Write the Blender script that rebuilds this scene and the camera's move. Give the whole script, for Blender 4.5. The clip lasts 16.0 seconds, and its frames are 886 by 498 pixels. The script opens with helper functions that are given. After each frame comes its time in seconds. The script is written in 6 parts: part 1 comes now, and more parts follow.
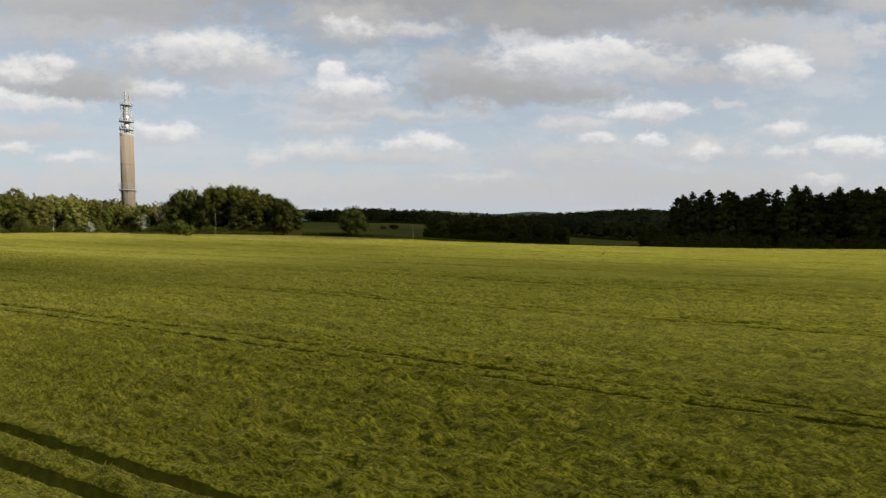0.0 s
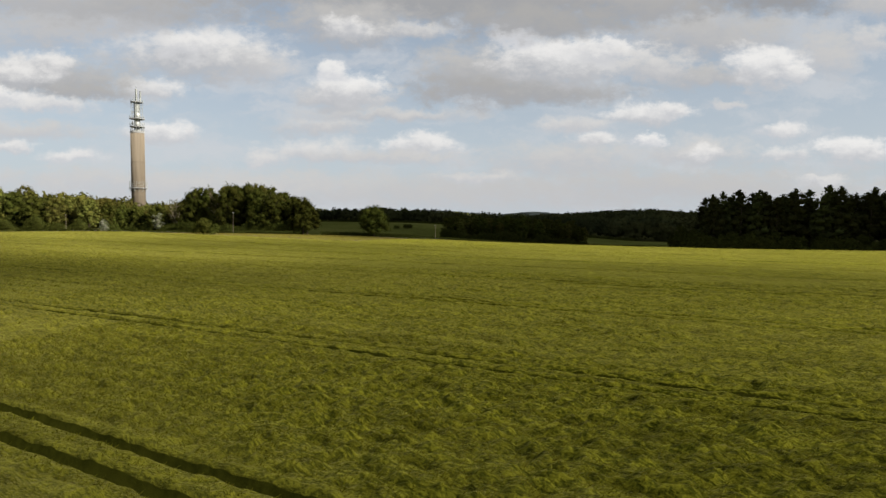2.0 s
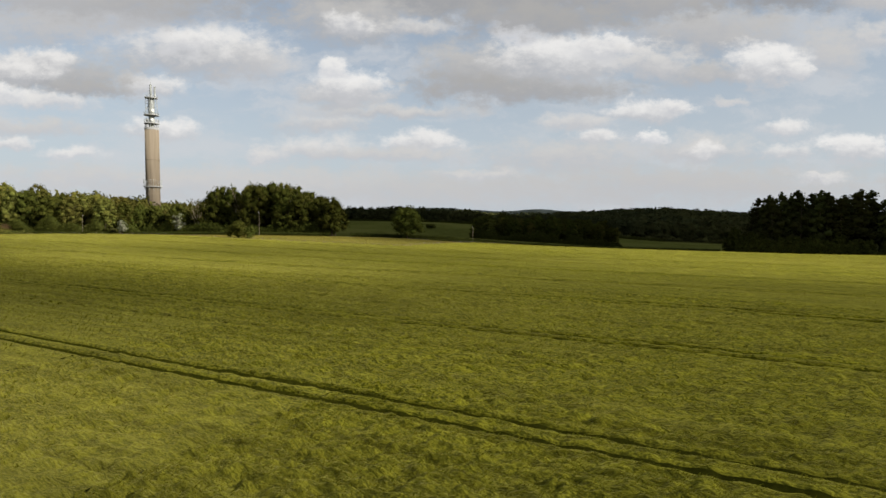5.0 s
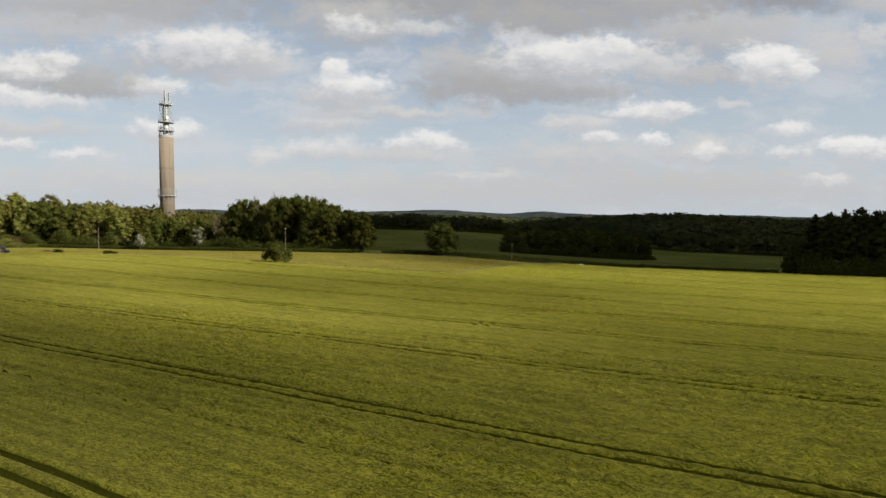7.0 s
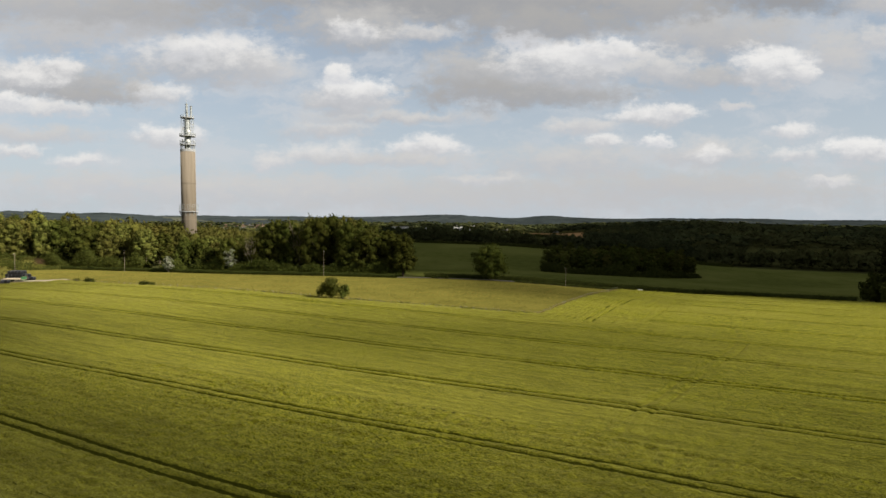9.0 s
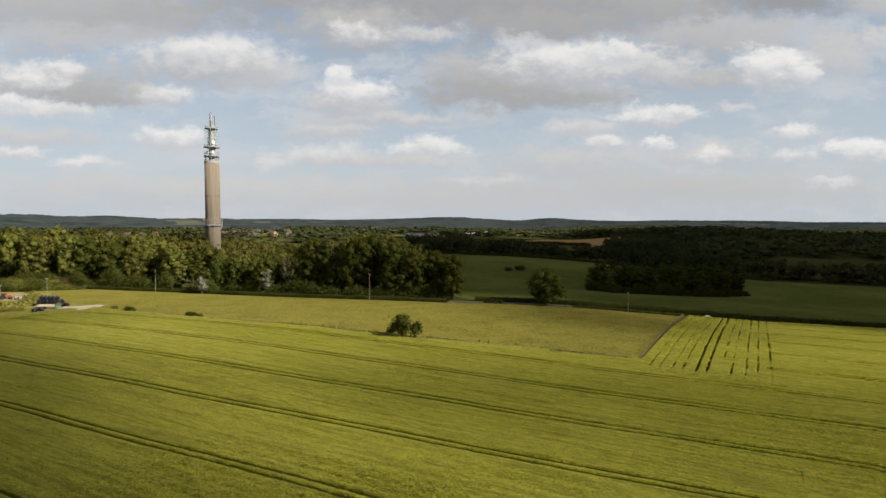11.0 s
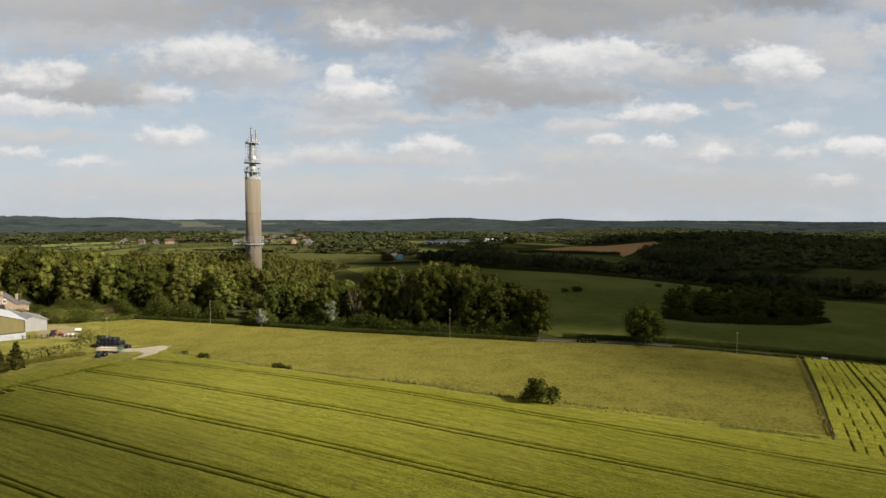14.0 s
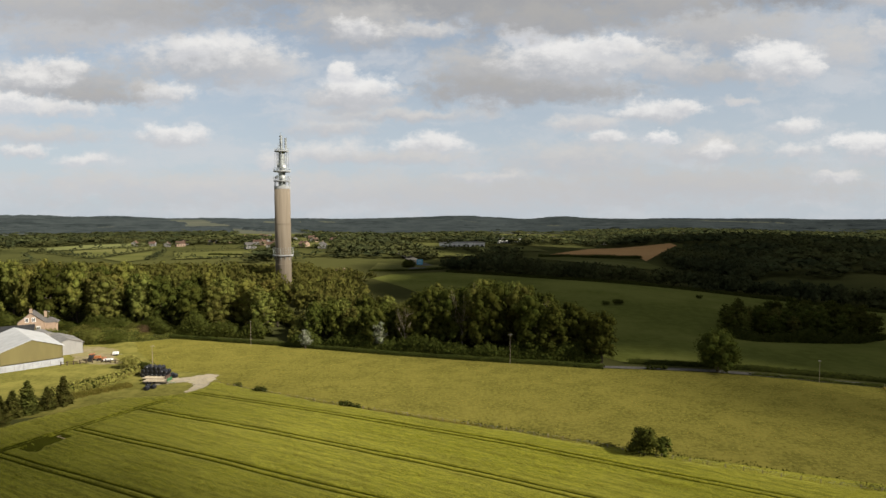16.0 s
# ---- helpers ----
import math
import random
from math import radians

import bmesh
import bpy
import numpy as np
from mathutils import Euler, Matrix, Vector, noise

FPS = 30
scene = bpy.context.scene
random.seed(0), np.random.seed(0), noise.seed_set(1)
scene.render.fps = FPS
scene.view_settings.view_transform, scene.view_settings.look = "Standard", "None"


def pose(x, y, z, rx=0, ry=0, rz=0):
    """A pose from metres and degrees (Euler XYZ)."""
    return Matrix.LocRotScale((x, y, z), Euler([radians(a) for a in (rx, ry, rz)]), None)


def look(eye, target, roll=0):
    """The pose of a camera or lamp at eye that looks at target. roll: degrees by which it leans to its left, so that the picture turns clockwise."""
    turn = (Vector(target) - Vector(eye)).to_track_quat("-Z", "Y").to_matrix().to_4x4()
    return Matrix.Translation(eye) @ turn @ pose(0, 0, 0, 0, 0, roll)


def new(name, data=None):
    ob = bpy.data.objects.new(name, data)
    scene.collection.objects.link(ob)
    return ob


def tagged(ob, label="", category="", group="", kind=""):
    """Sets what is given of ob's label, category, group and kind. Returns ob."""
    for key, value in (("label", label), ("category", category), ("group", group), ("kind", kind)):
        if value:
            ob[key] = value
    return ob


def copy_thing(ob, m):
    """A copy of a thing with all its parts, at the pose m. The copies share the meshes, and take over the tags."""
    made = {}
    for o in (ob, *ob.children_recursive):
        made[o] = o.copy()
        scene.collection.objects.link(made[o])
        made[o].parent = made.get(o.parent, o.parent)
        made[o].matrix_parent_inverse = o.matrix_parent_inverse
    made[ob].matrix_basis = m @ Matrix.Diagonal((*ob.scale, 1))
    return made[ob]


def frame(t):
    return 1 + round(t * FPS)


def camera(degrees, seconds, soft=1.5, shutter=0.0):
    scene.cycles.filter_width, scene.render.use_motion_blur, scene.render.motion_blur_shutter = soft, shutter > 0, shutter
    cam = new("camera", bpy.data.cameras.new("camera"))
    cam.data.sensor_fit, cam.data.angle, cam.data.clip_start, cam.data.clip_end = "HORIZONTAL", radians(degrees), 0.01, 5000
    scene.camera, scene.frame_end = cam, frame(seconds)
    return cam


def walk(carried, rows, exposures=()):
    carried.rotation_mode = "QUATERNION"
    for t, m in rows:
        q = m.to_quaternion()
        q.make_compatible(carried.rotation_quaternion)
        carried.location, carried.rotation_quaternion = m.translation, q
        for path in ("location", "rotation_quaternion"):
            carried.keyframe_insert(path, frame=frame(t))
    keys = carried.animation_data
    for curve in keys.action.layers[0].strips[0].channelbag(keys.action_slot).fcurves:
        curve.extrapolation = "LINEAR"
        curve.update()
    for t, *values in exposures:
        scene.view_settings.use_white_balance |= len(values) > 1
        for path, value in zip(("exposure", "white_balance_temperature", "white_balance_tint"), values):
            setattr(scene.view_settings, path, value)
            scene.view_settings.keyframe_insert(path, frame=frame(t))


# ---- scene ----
import itertools

cam = camera(74.4, 16.0, soft=1.5)
PATH = [
    (0, (-0.385, -3.24, 6.484), (-0.377, -1.243, 6.386), 0.1),
    (0.5, (-2.885, -1.994, 6.727), (-2.878, 0.003, 6.627), 0.2),
    (1, (-5.296, -0.78, 6.681), (-5.289, 1.217, 6.581), 0.2),
    (1.5, (-7.848, 0.135, 6.338), (-7.839, 2.132, 6.24), 0.3),
    (2, (-10.278, 1.409, 6.349), (-10.268, 3.407, 6.25), 0.3),
    (2.5, (-12.414, 2.802, 6.188), (-12.406, 4.8, 6.09), 0.4),
    (3, (-14.745, 4.276, 6.433), (-14.737, 6.273, 6.331), 0.4),
    (3.5, (-17.011, 6.034, 6.587), (-17.004, 8.031, 6.482), 0.4),
    (4, (-19.561, 7.883, 6.762), (-19.553, 9.88, 6.654), 0.4),
    (6.5, (-34.888, 22.851, 11.902), (-34.887, 24.848, 11.793), 0.3),
    (7, (-38.743, 25.724, 13.656), (-38.743, 27.722, 13.552), 0.4),
    (7.5, (-42.459, 29.192, 15.391), (-42.465, 31.19, 15.29), 0.2),
    (8, (-46.583, 32.459, 17.048), (-46.591, 34.457, 16.952), 0.1),
    (8.5, (-51.032, 35.676, 18.768), (-51.042, 37.674, 18.674), 0.1),
    (9, (-55.491, 38.333, 20.608), (-55.503, 40.33, 20.517), 0.1),
    (11.5, (-78.922, 52.457, 29.574), (-78.939, 54.455, 29.488), -0.0),
    (12, (-83.594, 55.223, 31.336), (-83.613, 57.221, 31.25), -0.0),
    (12.5, (-88.618, 57.932, 33.083), (-88.638, 59.93, 32.998), 0.0),
    (13, (-93.314, 60.507, 35.089), (-93.334, 62.505, 35.002), -0.1),
    (13.5, (-98.159, 62.999, 37.026), (-98.18, 64.997, 36.94), -0.1),
    (14, (-103.335, 65.456, 38.974), (-103.355, 67.454, 38.885), -0.1),
    (14.5, (-107.921, 68.113, 40.574), (-107.945, 70.111, 40.483), -0.1),
    (15, (-112.86, 70.445, 42.711), (-112.884, 72.443, 42.617), -0.1),
    (15.5, (-117.949, 72.725, 44.604), (-117.974, 74.722, 44.508), -0.1),
    (16, (-122.103, 75.89, 46.395), (-122.13, 77.888, 46.296), -0.2),
]
walk(cam, [(t, look(eye, target, roll)) for t, eye, target, roll in PATH])

# ---- world, sun ----
SUN_AZ, SUN_EL = 118.0, 30.0  # degrees clockwise from +y, above the horizon
sun_dir = Vector((math.sin(radians(SUN_AZ)) * math.cos(radians(SUN_EL)), math.cos(radians(SUN_AZ)) * math.cos(radians(SUN_EL)), math.sin(radians(SUN_EL))))
SKY, SUN = 0.10, 7.8

sun = bpy.data.lights.new("sun", "SUN")
sun.energy, sun.angle, sun.color = SUN, radians(1.5), (1.0, 0.93, 0.80)
sun_ob = new("sun", sun)
sun_ob.matrix_world = look(sun_dir * 900, (0, 0, 0))

# Clouds by the tangents of their direction: sideways, upwards, half width, half height, light of top, light of base, softness
CLOUDS_LOW = [
    (-0.004, 0.046, 0.871, 0.039, 0.57, 0.55, 0.95),
    (-0.469, 0.061, 0.407, 0.029, 0.62, 0.58, 0.95),
    (0.451, 0.061, 0.407, 0.039, 0.56, 0.53, 0.95),
    (0.209, 0.107, 0.165, 0.033, 0.62, 0.54, 0.8),
    (0.441, 0.121, 0.106, 0.029, 0.66, 0.54, 0.75),
    (-0.217, 0.115, 0.102, 0.023, 0.74, 0.58, 0.65),
    (-0.294, 0.103, 0.058, 0.014, 0.72, 0.6, 0.7),
    (-0.038, 0.125, 0.074, 0.021, 0.88, 0.58, 0.55),
    (-0.091, 0.105, 0.165, 0.014, 0.62, 0.56, 0.8),
    (-0.628, 0.100, 0.058, 0.014, 0.8, 0.62, 0.7),
    (-0.730, 0.121, 0.044, 0.013, 0.8, 0.6, 0.6),
    (-0.701, 0.148, 0.126, 0.017, 0.62, 0.56, 0.8),
    (0.054, 0.071, 0.077, 0.012, 0.66, 0.58, 0.7),
]
CLOUDS_MID = [
    (0.354, 0.138, 0.029, 0.014, 0.97, 0.66, 0.45),
    (0.258, 0.135, 0.050, 0.015, 0.84, 0.58, 0.6),
    (0.451, 0.119, 0.039, 0.014, 0.84, 0.58, 0.6),
    (0.587, 0.158, 0.039, 0.016, 0.86, 0.6, 0.55),
    (0.587, 0.117, 0.046, 0.016, 0.78, 0.58, 0.6),
    (0.708, 0.121, 0.072, 0.025, 0.97, 0.58, 0.45),
    (0.645, 0.075, 0.044, 0.010, 0.74, 0.6, 0.7),
    (0.349, 0.181, 0.081, 0.019, 0.9, 0.56, 0.5),
    (0.393, 0.187, 0.033, 0.015, 0.86, 0.6, 0.5),
    (0.228, 0.162, 0.064, 0.016, 0.68, 0.56, 0.65),
    (0.480, 0.195, 0.039, 0.008, 0.66, 0.6, 0.8),
    (-0.478, 0.148, 0.070, 0.020, 0.9, 0.58, 0.55),
    (-0.197, 0.160, 0.097, 0.017, 0.66, 0.54, 0.75),
    (-0.091, 0.181, 0.165, 0.014, 0.64, 0.52, 0.75),
]
CLOUDS_LEFT = [
    (-0.323, 0.259, 0.073, 0.033, 0.66, 0.52, 0.7),
    (-0.420, 0.279, 0.145, 0.045, 0.84, 0.48, 0.6),
    (-0.439, 0.293, 0.058, 0.025, 0.9, 0.6, 0.55),
    (-0.498, 0.220, 0.068, 0.021, 0.86, 0.54, 0.55),
    (-0.565, 0.332, 0.136, 0.039, 0.64, 0.54, 0.75),
    (-0.672, 0.322, 0.106, 0.048, 0.62, 0.5, 0.8),
    (-0.652, 0.235, 0.145, 0.041, 0.5, 0.4, 0.6),
    (-0.672, 0.259, 0.077, 0.023, 0.86, 0.5, 0.55),
    (-0.720, 0.243, 0.058, 0.019, 0.84, 0.5, 0.55),
    (-0.594, 0.214, 0.087, 0.015, 0.45, 0.42, 0.7),
    (-0.740, 0.204, 0.068, 0.019, 0.94, 0.62, 0.5),
    (-0.662, 0.191, 0.087, 0.014, 0.78, 0.6, 0.65),
    (-0.536, 0.356, 0.252, 0.043, 0.46, 0.42, 0.75),
    (-0.711, 0.369, 0.145, 0.033, 0.5, 0.46, 0.8),
]
CLOUDS_RIGHT = [
    (-0.168, 0.208, 0.081, 0.023, 0.62, 0.5, 0.6),
    (-0.154, 0.222, 0.074, 0.029, 0.98, 0.56, 0.45),
    (-0.183, 0.251, 0.033, 0.017, 0.92, 0.66, 0.5),
    (0.451, 0.317, 0.174, 0.050, 0.54, 0.47, 0.75),
    (0.654, 0.284, 0.058, 0.048, 0.6, 0.54, 0.8),
    (0.064, 0.247, 0.116, 0.056, 0.52, 0.42, 0.6),
    (0.141, 0.220, 0.203, 0.025, 0.42, 0.4, 0.6),
    (0.451, 0.243, 0.106, 0.021, 0.54, 0.48, 0.65),
    (0.209, 0.272, 0.136, 0.046, 0.97, 0.5, 0.45),
    (0.124, 0.315, 0.041, 0.025, 0.95, 0.66, 0.45),
    (0.287, 0.288, 0.058, 0.023, 0.9, 0.6, 0.5),
    (0.369, 0.262, 0.062, 0.033, 0.68, 0.52, 0.6),
    (0.548, 0.260, 0.076, 0.039, 0.97, 0.56, 0.45),
    (0.596, 0.249, 0.035, 0.021, 0.9, 0.6, 0.5),
]
CLOUDS_TOP = [
    (0.045, 0.373, 0.455, 0.048, 0.4, 0.36, 0.55),
    (-0.159, 0.330, 0.126, 0.043, 0.52, 0.44, 0.65),
    (0.170, 0.334, 0.174, 0.031, 0.42, 0.38, 0.6),
    (-0.159, 0.324, 0.048, 0.018, 0.82, 0.54, 0.5),
    (-0.047, 0.318, 0.058, 0.015, 0.68, 0.5, 0.6),
    (0.577, 0.386, 0.194, 0.035, 0.36, 0.33, 0.6),
    (0.364, 0.361, 0.106, 0.025, 0.44, 0.4, 0.7),
    (0.722, 0.313, 0.048, 0.025, 0.66, 0.56, 0.7),
    (0.737, 0.369, 0.068, 0.023, 0.56, 0.5, 0.7),
]


class Nodes:
    """Short hand for node trees."""

    def __init__(self, tree):
        self.tree = tree
        tree.nodes.clear()

    def add(self, kind, inputs=(), operation=""):
        n = self.tree.nodes.new(kind)
        if operation:
            n.operation = operation
        for k, v in dict(inputs).items():
            if isinstance(v, bpy.types.NodeSocket):
                self.tree.links.new(v, n.inputs[k])
            else:
                n.inputs[k].default_value = v
        return n

    def math(self, op, a, b=0.0, c=0.0, clamp=False):
        n = self.add("ShaderNodeMath", {0: a, 1: b, 2: c}, op)
        n.use_clamp = clamp
        return n.outputs[0]

    def vec(self, op, a, b=(0, 0, 0), c=(0, 0, 0), out=0):
        return self.add("ShaderNodeVectorMath", {0: a, 1: b, 2: c}, op).outputs[out]

    def mix(self, f, a, b, blend="MIX"):
        n = self.add("ShaderNodeMix")
        n.data_type, n.blend_type = "RGBA", blend
        for k, v in ((0, f), (6, a), (7, b)):
            if isinstance(v, bpy.types.NodeSocket):
                self.tree.links.new(v, n.inputs[k])
            else:
                n.inputs[k].default_value = v
        return n.outputs[2]

    def ramp(self, f, a, b, lo=0.0, hi=1.0, smooth=True):
        n = self.add("ShaderNodeMapRange", {0: f, 1: a, 2: b, 3: lo, 4: hi})
        n.interpolation_type = "SMOOTHSTEP" if smooth else "LINEAR"
        return n.outputs[0]

    def noise(self, vector, scale, detail=4.0, rough=0.55):
        return self.add("ShaderNodeTexNoise", {"Vector": vector, "Scale": scale, "Detail": detail, "Roughness": rough})


def make_world():
    world = bpy.data.worlds.new("sky")
    scene.world = world
    world.use_nodes = True
    n = Nodes(world.node_tree)
    way = n.add("ShaderNodeTexCoord").outputs["Generated"]
    sky = n.add("ShaderNodeTexSky")
    sky.sky_type, sky.sun_disc = "NISHITA", False
    sky.sun_elevation, sky.sun_rotation = radians(SUN_EL), radians(SUN_AZ)
    sky.air_density, sky.dust_density, sky.ozone_density = 1.0, 1.6, 1.0
    xyz = n.add("ShaderNodeSeparateXYZ", {0: way}).outputs
    ahead = n.math("MAXIMUM", xyz[1], 0.06)
    flat = n.add("ShaderNodeCombineXYZ", {0: n.math("DIVIDE", xyz[0], ahead), 1: n.math("DIVIDE", xyz[2], ahead)}).outputs[0]
    # ragged edges
    big = n.vec("SUBTRACT", n.noise(n.vec("MULTIPLY", flat, (1, 1.5, 1)), 11.0, 2.0).outputs["Color"], (0.5, 0.5, 0.5))
    fine = n.vec("SUBTRACT", n.noise(n.vec("MULTIPLY", flat, (1, 1.3, 1)), 44.0, 6.0, 0.62).outputs["Color"], (0.5, 0.5, 0.5))
    warped = n.vec("ADD", flat, n.vec("MULTIPLY", big, (0.085, 0.034, 0)))
    warped = n.vec("ADD", warped, n.vec("MULTIPLY", fine, (0.046, 0.028, 0)))
    billow = n.noise(n.vec("MULTIPLY", flat, (1, 1.7, 1)), 24.0, 9.0, 0.66).outputs["Fac"]
    bias = n.math("MULTIPLY_ADD", billow, 1.7, -0.85)
    # clear sky, paler towards the horizon
    clear = n.mix(1.0, sky.outputs[0], (SKY, SKY, SKY, 1), "MULTIPLY")
    veil = n.ramp(xyz[2], -0.02, 0.36, 0.86, 0.42)
    colour = n.mix(veil, clear, (0.56, 0.62, 0.68, 1))
    # thin ragged cloud behind the thicker ones
    thin = n.noise(n.vec("MULTIPLY", warped, (1, 2.6, 1)), 5.5, 7.0, 0.62).outputs["Fac"]
    colour = n.mix(n.ramp(thin, 0.43, 0.64, 0, 0.62), colour, (0.62, 0.635, 0.66, 1))
    # the clouds that can be told apart, far ones first
    flow = n.vec("MULTIPLY_ADD", n.add("ShaderNodeCombineXYZ", {2: bias}).outputs[0], (0, 0, 1), n.vec("MULTIPLY", warped, (1, 1, 0)))
    for u, v, a, b, top, base, soft in CLOUDS_LOW + CLOUDS_MID + CLOUDS_LEFT + CLOUDS_RIGHT + CLOUDS_TOP:
        flow = n.vec("MULTIPLY_ADD", colour, (1e-6, 1e-6, 0), flow)
        bias = n.vec("DOT_PRODUCT", flow, (0, 0, 1), out=1)
        place = n.vec("MULTIPLY_ADD", flow, (1 / a, 1 / b, 0), (-u / a, -v / b, 0))
        reach = n.math("ADD", n.vec("LENGTH", place, out=1), bias)
        cover = n.ramp(reach, 1.30, 0.94 - soft, 0.0, 0.93)
        rise = n.math("MULTIPLY_ADD", bias, -1.0, n.vec("DOT_PRODUCT", place, (0.15, 1, 0), out=1))
        light = n.ramp(rise, -0.75, 0.7)
        shade = n.mix(light, (base * 0.975, base * 0.99, base * 1.035, 1), (min(top, 0.8 + 0.4 * (top - 0.8)), 0.985 * min(top, 0.8 + 0.4 * (top - 0.8)), 0.965 * min(top, 0.8 + 0.4 * (top - 0.8)), 1))
        colour = n.mix(cover, colour, shade)
    # broken cloud in the rest of the sky
    over = n.vec("DIVIDE", way, n.add("ShaderNodeCombineXYZ", {i: n.math("MAXIMUM", xyz[2], 0.08) for i in range(3)}).outputs[0])
    field = n.noise(n.vec("MULTIPLY", over, (1, 1, 0)), 1.1, 6.0, 0.55).outputs["Fac"]
    in_view = n.math("MULTIPLY", n.ramp(xyz[1], 0.25, 0.5), n.ramp(n.math("DIVIDE", xyz[2], ahead), 0.62, 0.46))
    cover = n.math("MULTIPLY", n.ramp(field, 0.40, 0.52, 0, 0.95), n.math("SUBTRACT", 1.0, in_view))
    grey = n.ramp(field, 0.45, 0.68, 0.34, 0.14)
    colour = n.mix(cover, colour, n.add("ShaderNodeCombineXYZ", {0: grey, 1: grey, 2: grey}).outputs[0])
    back = n.add("ShaderNodeBackground", {"Color": colour, "Strength": 1.0})
    n.add("ShaderNodeOutputWorld", {"Surface": back.outputs[0]})


make_world()


# ---- materials ----
def surface(name, a, b, scale=1.0, rough=0.8, bump=0.0, metal=0.0, fine=None, stretch=(1, 1, 1), vary=0.0, island=0.0, through_light=0.0, c=None, big=0.07, contrast=(0.35, 0.65)):
    """Two colours mixed by coarse and fine noise, in metres; vary: by object, island: by piece."""
    m = bpy.data.materials.new(name)
    m.use_nodes = True
    n = Nodes(m.node_tree)
    place = n.vec("MULTIPLY", n.add("ShaderNodeNewGeometry").outputs["Position"], stretch)
    grain = n.noise(place, scale, 5.0, 0.6).outputs["Fac"]
    colour = n.mix(n.ramp(grain, contrast[0], contrast[1]), (*a, 1), (*b, 1))
    wide = n.noise(place, scale * big, 3.0).outputs["Fac"]
    colour = n.mix(n.ramp(wide, 0.42, 0.62, 0, 0.6), colour, (*(c or [0.8 * i for i in a]), 1))
    value = n.ramp(wide, 0.3, 0.7, 0.88, 1.12)
    if vary:
        value = n.math("MULTIPLY", value, n.math("MULTIPLY_ADD", n.add("ShaderNodeObjectInfo").outputs["Random"], 2 * vary, 1 - vary))
    hue = 0.5
    if island:
        chance = n.add("ShaderNodeNewGeometry").outputs["Random Per Island"]
        value = n.math("MULTIPLY", value, n.math("MULTIPLY_ADD", chance, 2 * island, 1 - island))
        hue = n.math("MULTIPLY_ADD", chance, 0.03, 0.485)
    if vary and island:
        hue = n.math("ADD", hue, n.math("MULTIPLY_ADD", n.add("ShaderNodeObjectInfo").outputs["Random"], 0.030, -0.016))
    colour = n.add("ShaderNodeHueSaturation", {"Hue": hue, "Value": value, "Color": colour}).outputs[0]
    extra = {}
    if bump:
        extra["Normal"] = n.add("ShaderNodeBump", {"Height": n.noise(place, fine or scale * 4, 6.0, 0.65).outputs["Fac"], "Strength": bump, "Distance": 0.4 / (fine or scale * 4)}).outputs[0]
    if through_light:
        d = n.add("ShaderNodeBsdfDiffuse", {"Color": colour, **extra})
        t = n.add("ShaderNodeBsdfTranslucent", {"Color": colour})
        out = n.add("ShaderNodeMixShader", {0: through_light, 1: d.outputs[0], 2: t.outputs[0]})
    elif rough >= 0.8 and not metal:
        out = n.add("ShaderNodeBsdfDiffuse", {"Color": colour, "Roughness": 0.6, **extra})
    else:
        out = n.add("ShaderNodeBsdfPrincipled", {"Base Color": colour, "Roughness": rough, "Metallic": metal, **extra})
        out.inputs["Specular IOR Level"].default_value = 0.5 if rough < 0.6 else 0.1
    n.add("ShaderNodeOutputMaterial", {"Surface": out.outputs[0]})
    return m


def crop_surface():
    """Barley seen from above: pale ears over darker stems; gap shade is painted in."""
    m = bpy.data.materials.new("barley")
    m.use_nodes = True
    n = Nodes(m.node_tree)
    place = n.add("ShaderNodeNewGeometry").outputs["Position"]
    turned = n.add("ShaderNodeVectorRotate", {"Vector": place, "Angle": radians(28)}).outputs[0]
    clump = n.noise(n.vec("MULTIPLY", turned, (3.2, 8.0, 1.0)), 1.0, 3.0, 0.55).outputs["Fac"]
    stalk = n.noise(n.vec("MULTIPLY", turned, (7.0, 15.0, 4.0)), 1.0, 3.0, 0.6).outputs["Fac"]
    wide = n.noise(n.vec("MULTIPLY", turned, (0.02, 0.05, 0)), 1.0, 4.0).outputs["Fac"]
    drill = n.noise(n.vec("MULTIPLY", turned, (0.06, 1.25, 0)), 1.0, 5.0, 0.62).outputs["Fac"]
    patch = n.noise(n.vec("MULTIPLY", turned, (0.55, 1.3, 0)), 1.0, 4.0, 0.65).outputs["Fac"]
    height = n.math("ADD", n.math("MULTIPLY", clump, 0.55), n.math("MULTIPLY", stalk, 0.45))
    # low spots go dark: stem colour plus the shade of the gaps, painted in
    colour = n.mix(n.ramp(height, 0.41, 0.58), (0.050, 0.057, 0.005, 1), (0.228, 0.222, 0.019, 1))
    colour = n.mix(n.ramp(wide, 0.40, 0.64, 0, 0.40), colour, (0.214, 0.201, 0.030, 1))
    value = n.math("MULTIPLY", n.ramp(drill, 0.36, 0.60, 0.66, 1.10), n.ramp(patch, 0.34, 0.62, 0.80, 1.10))
    colour = n.add("ShaderNodeHueSaturation", {"Value": value, "Color": colour}).outputs[0]
    bump = n.add("ShaderNodeBump", {"Height": height, "Strength": 1.0, "Distance": 0.22}).outputs[0]
    out = n.add("ShaderNodeBsdfPrincipled", {"Base Color": colour, "Roughness": 0.9, "Normal": bump, "Sheen Weight": 0.17, "Sheen Roughness": 0.34, "Sheen Tint": (1.0, 0.93, 0.28, 1)})
    out.inputs["Specular IOR Level"].default_value = 0.0
    n.add("ShaderNodeOutputMaterial", {"Surface": out.outputs[0]})
    return m


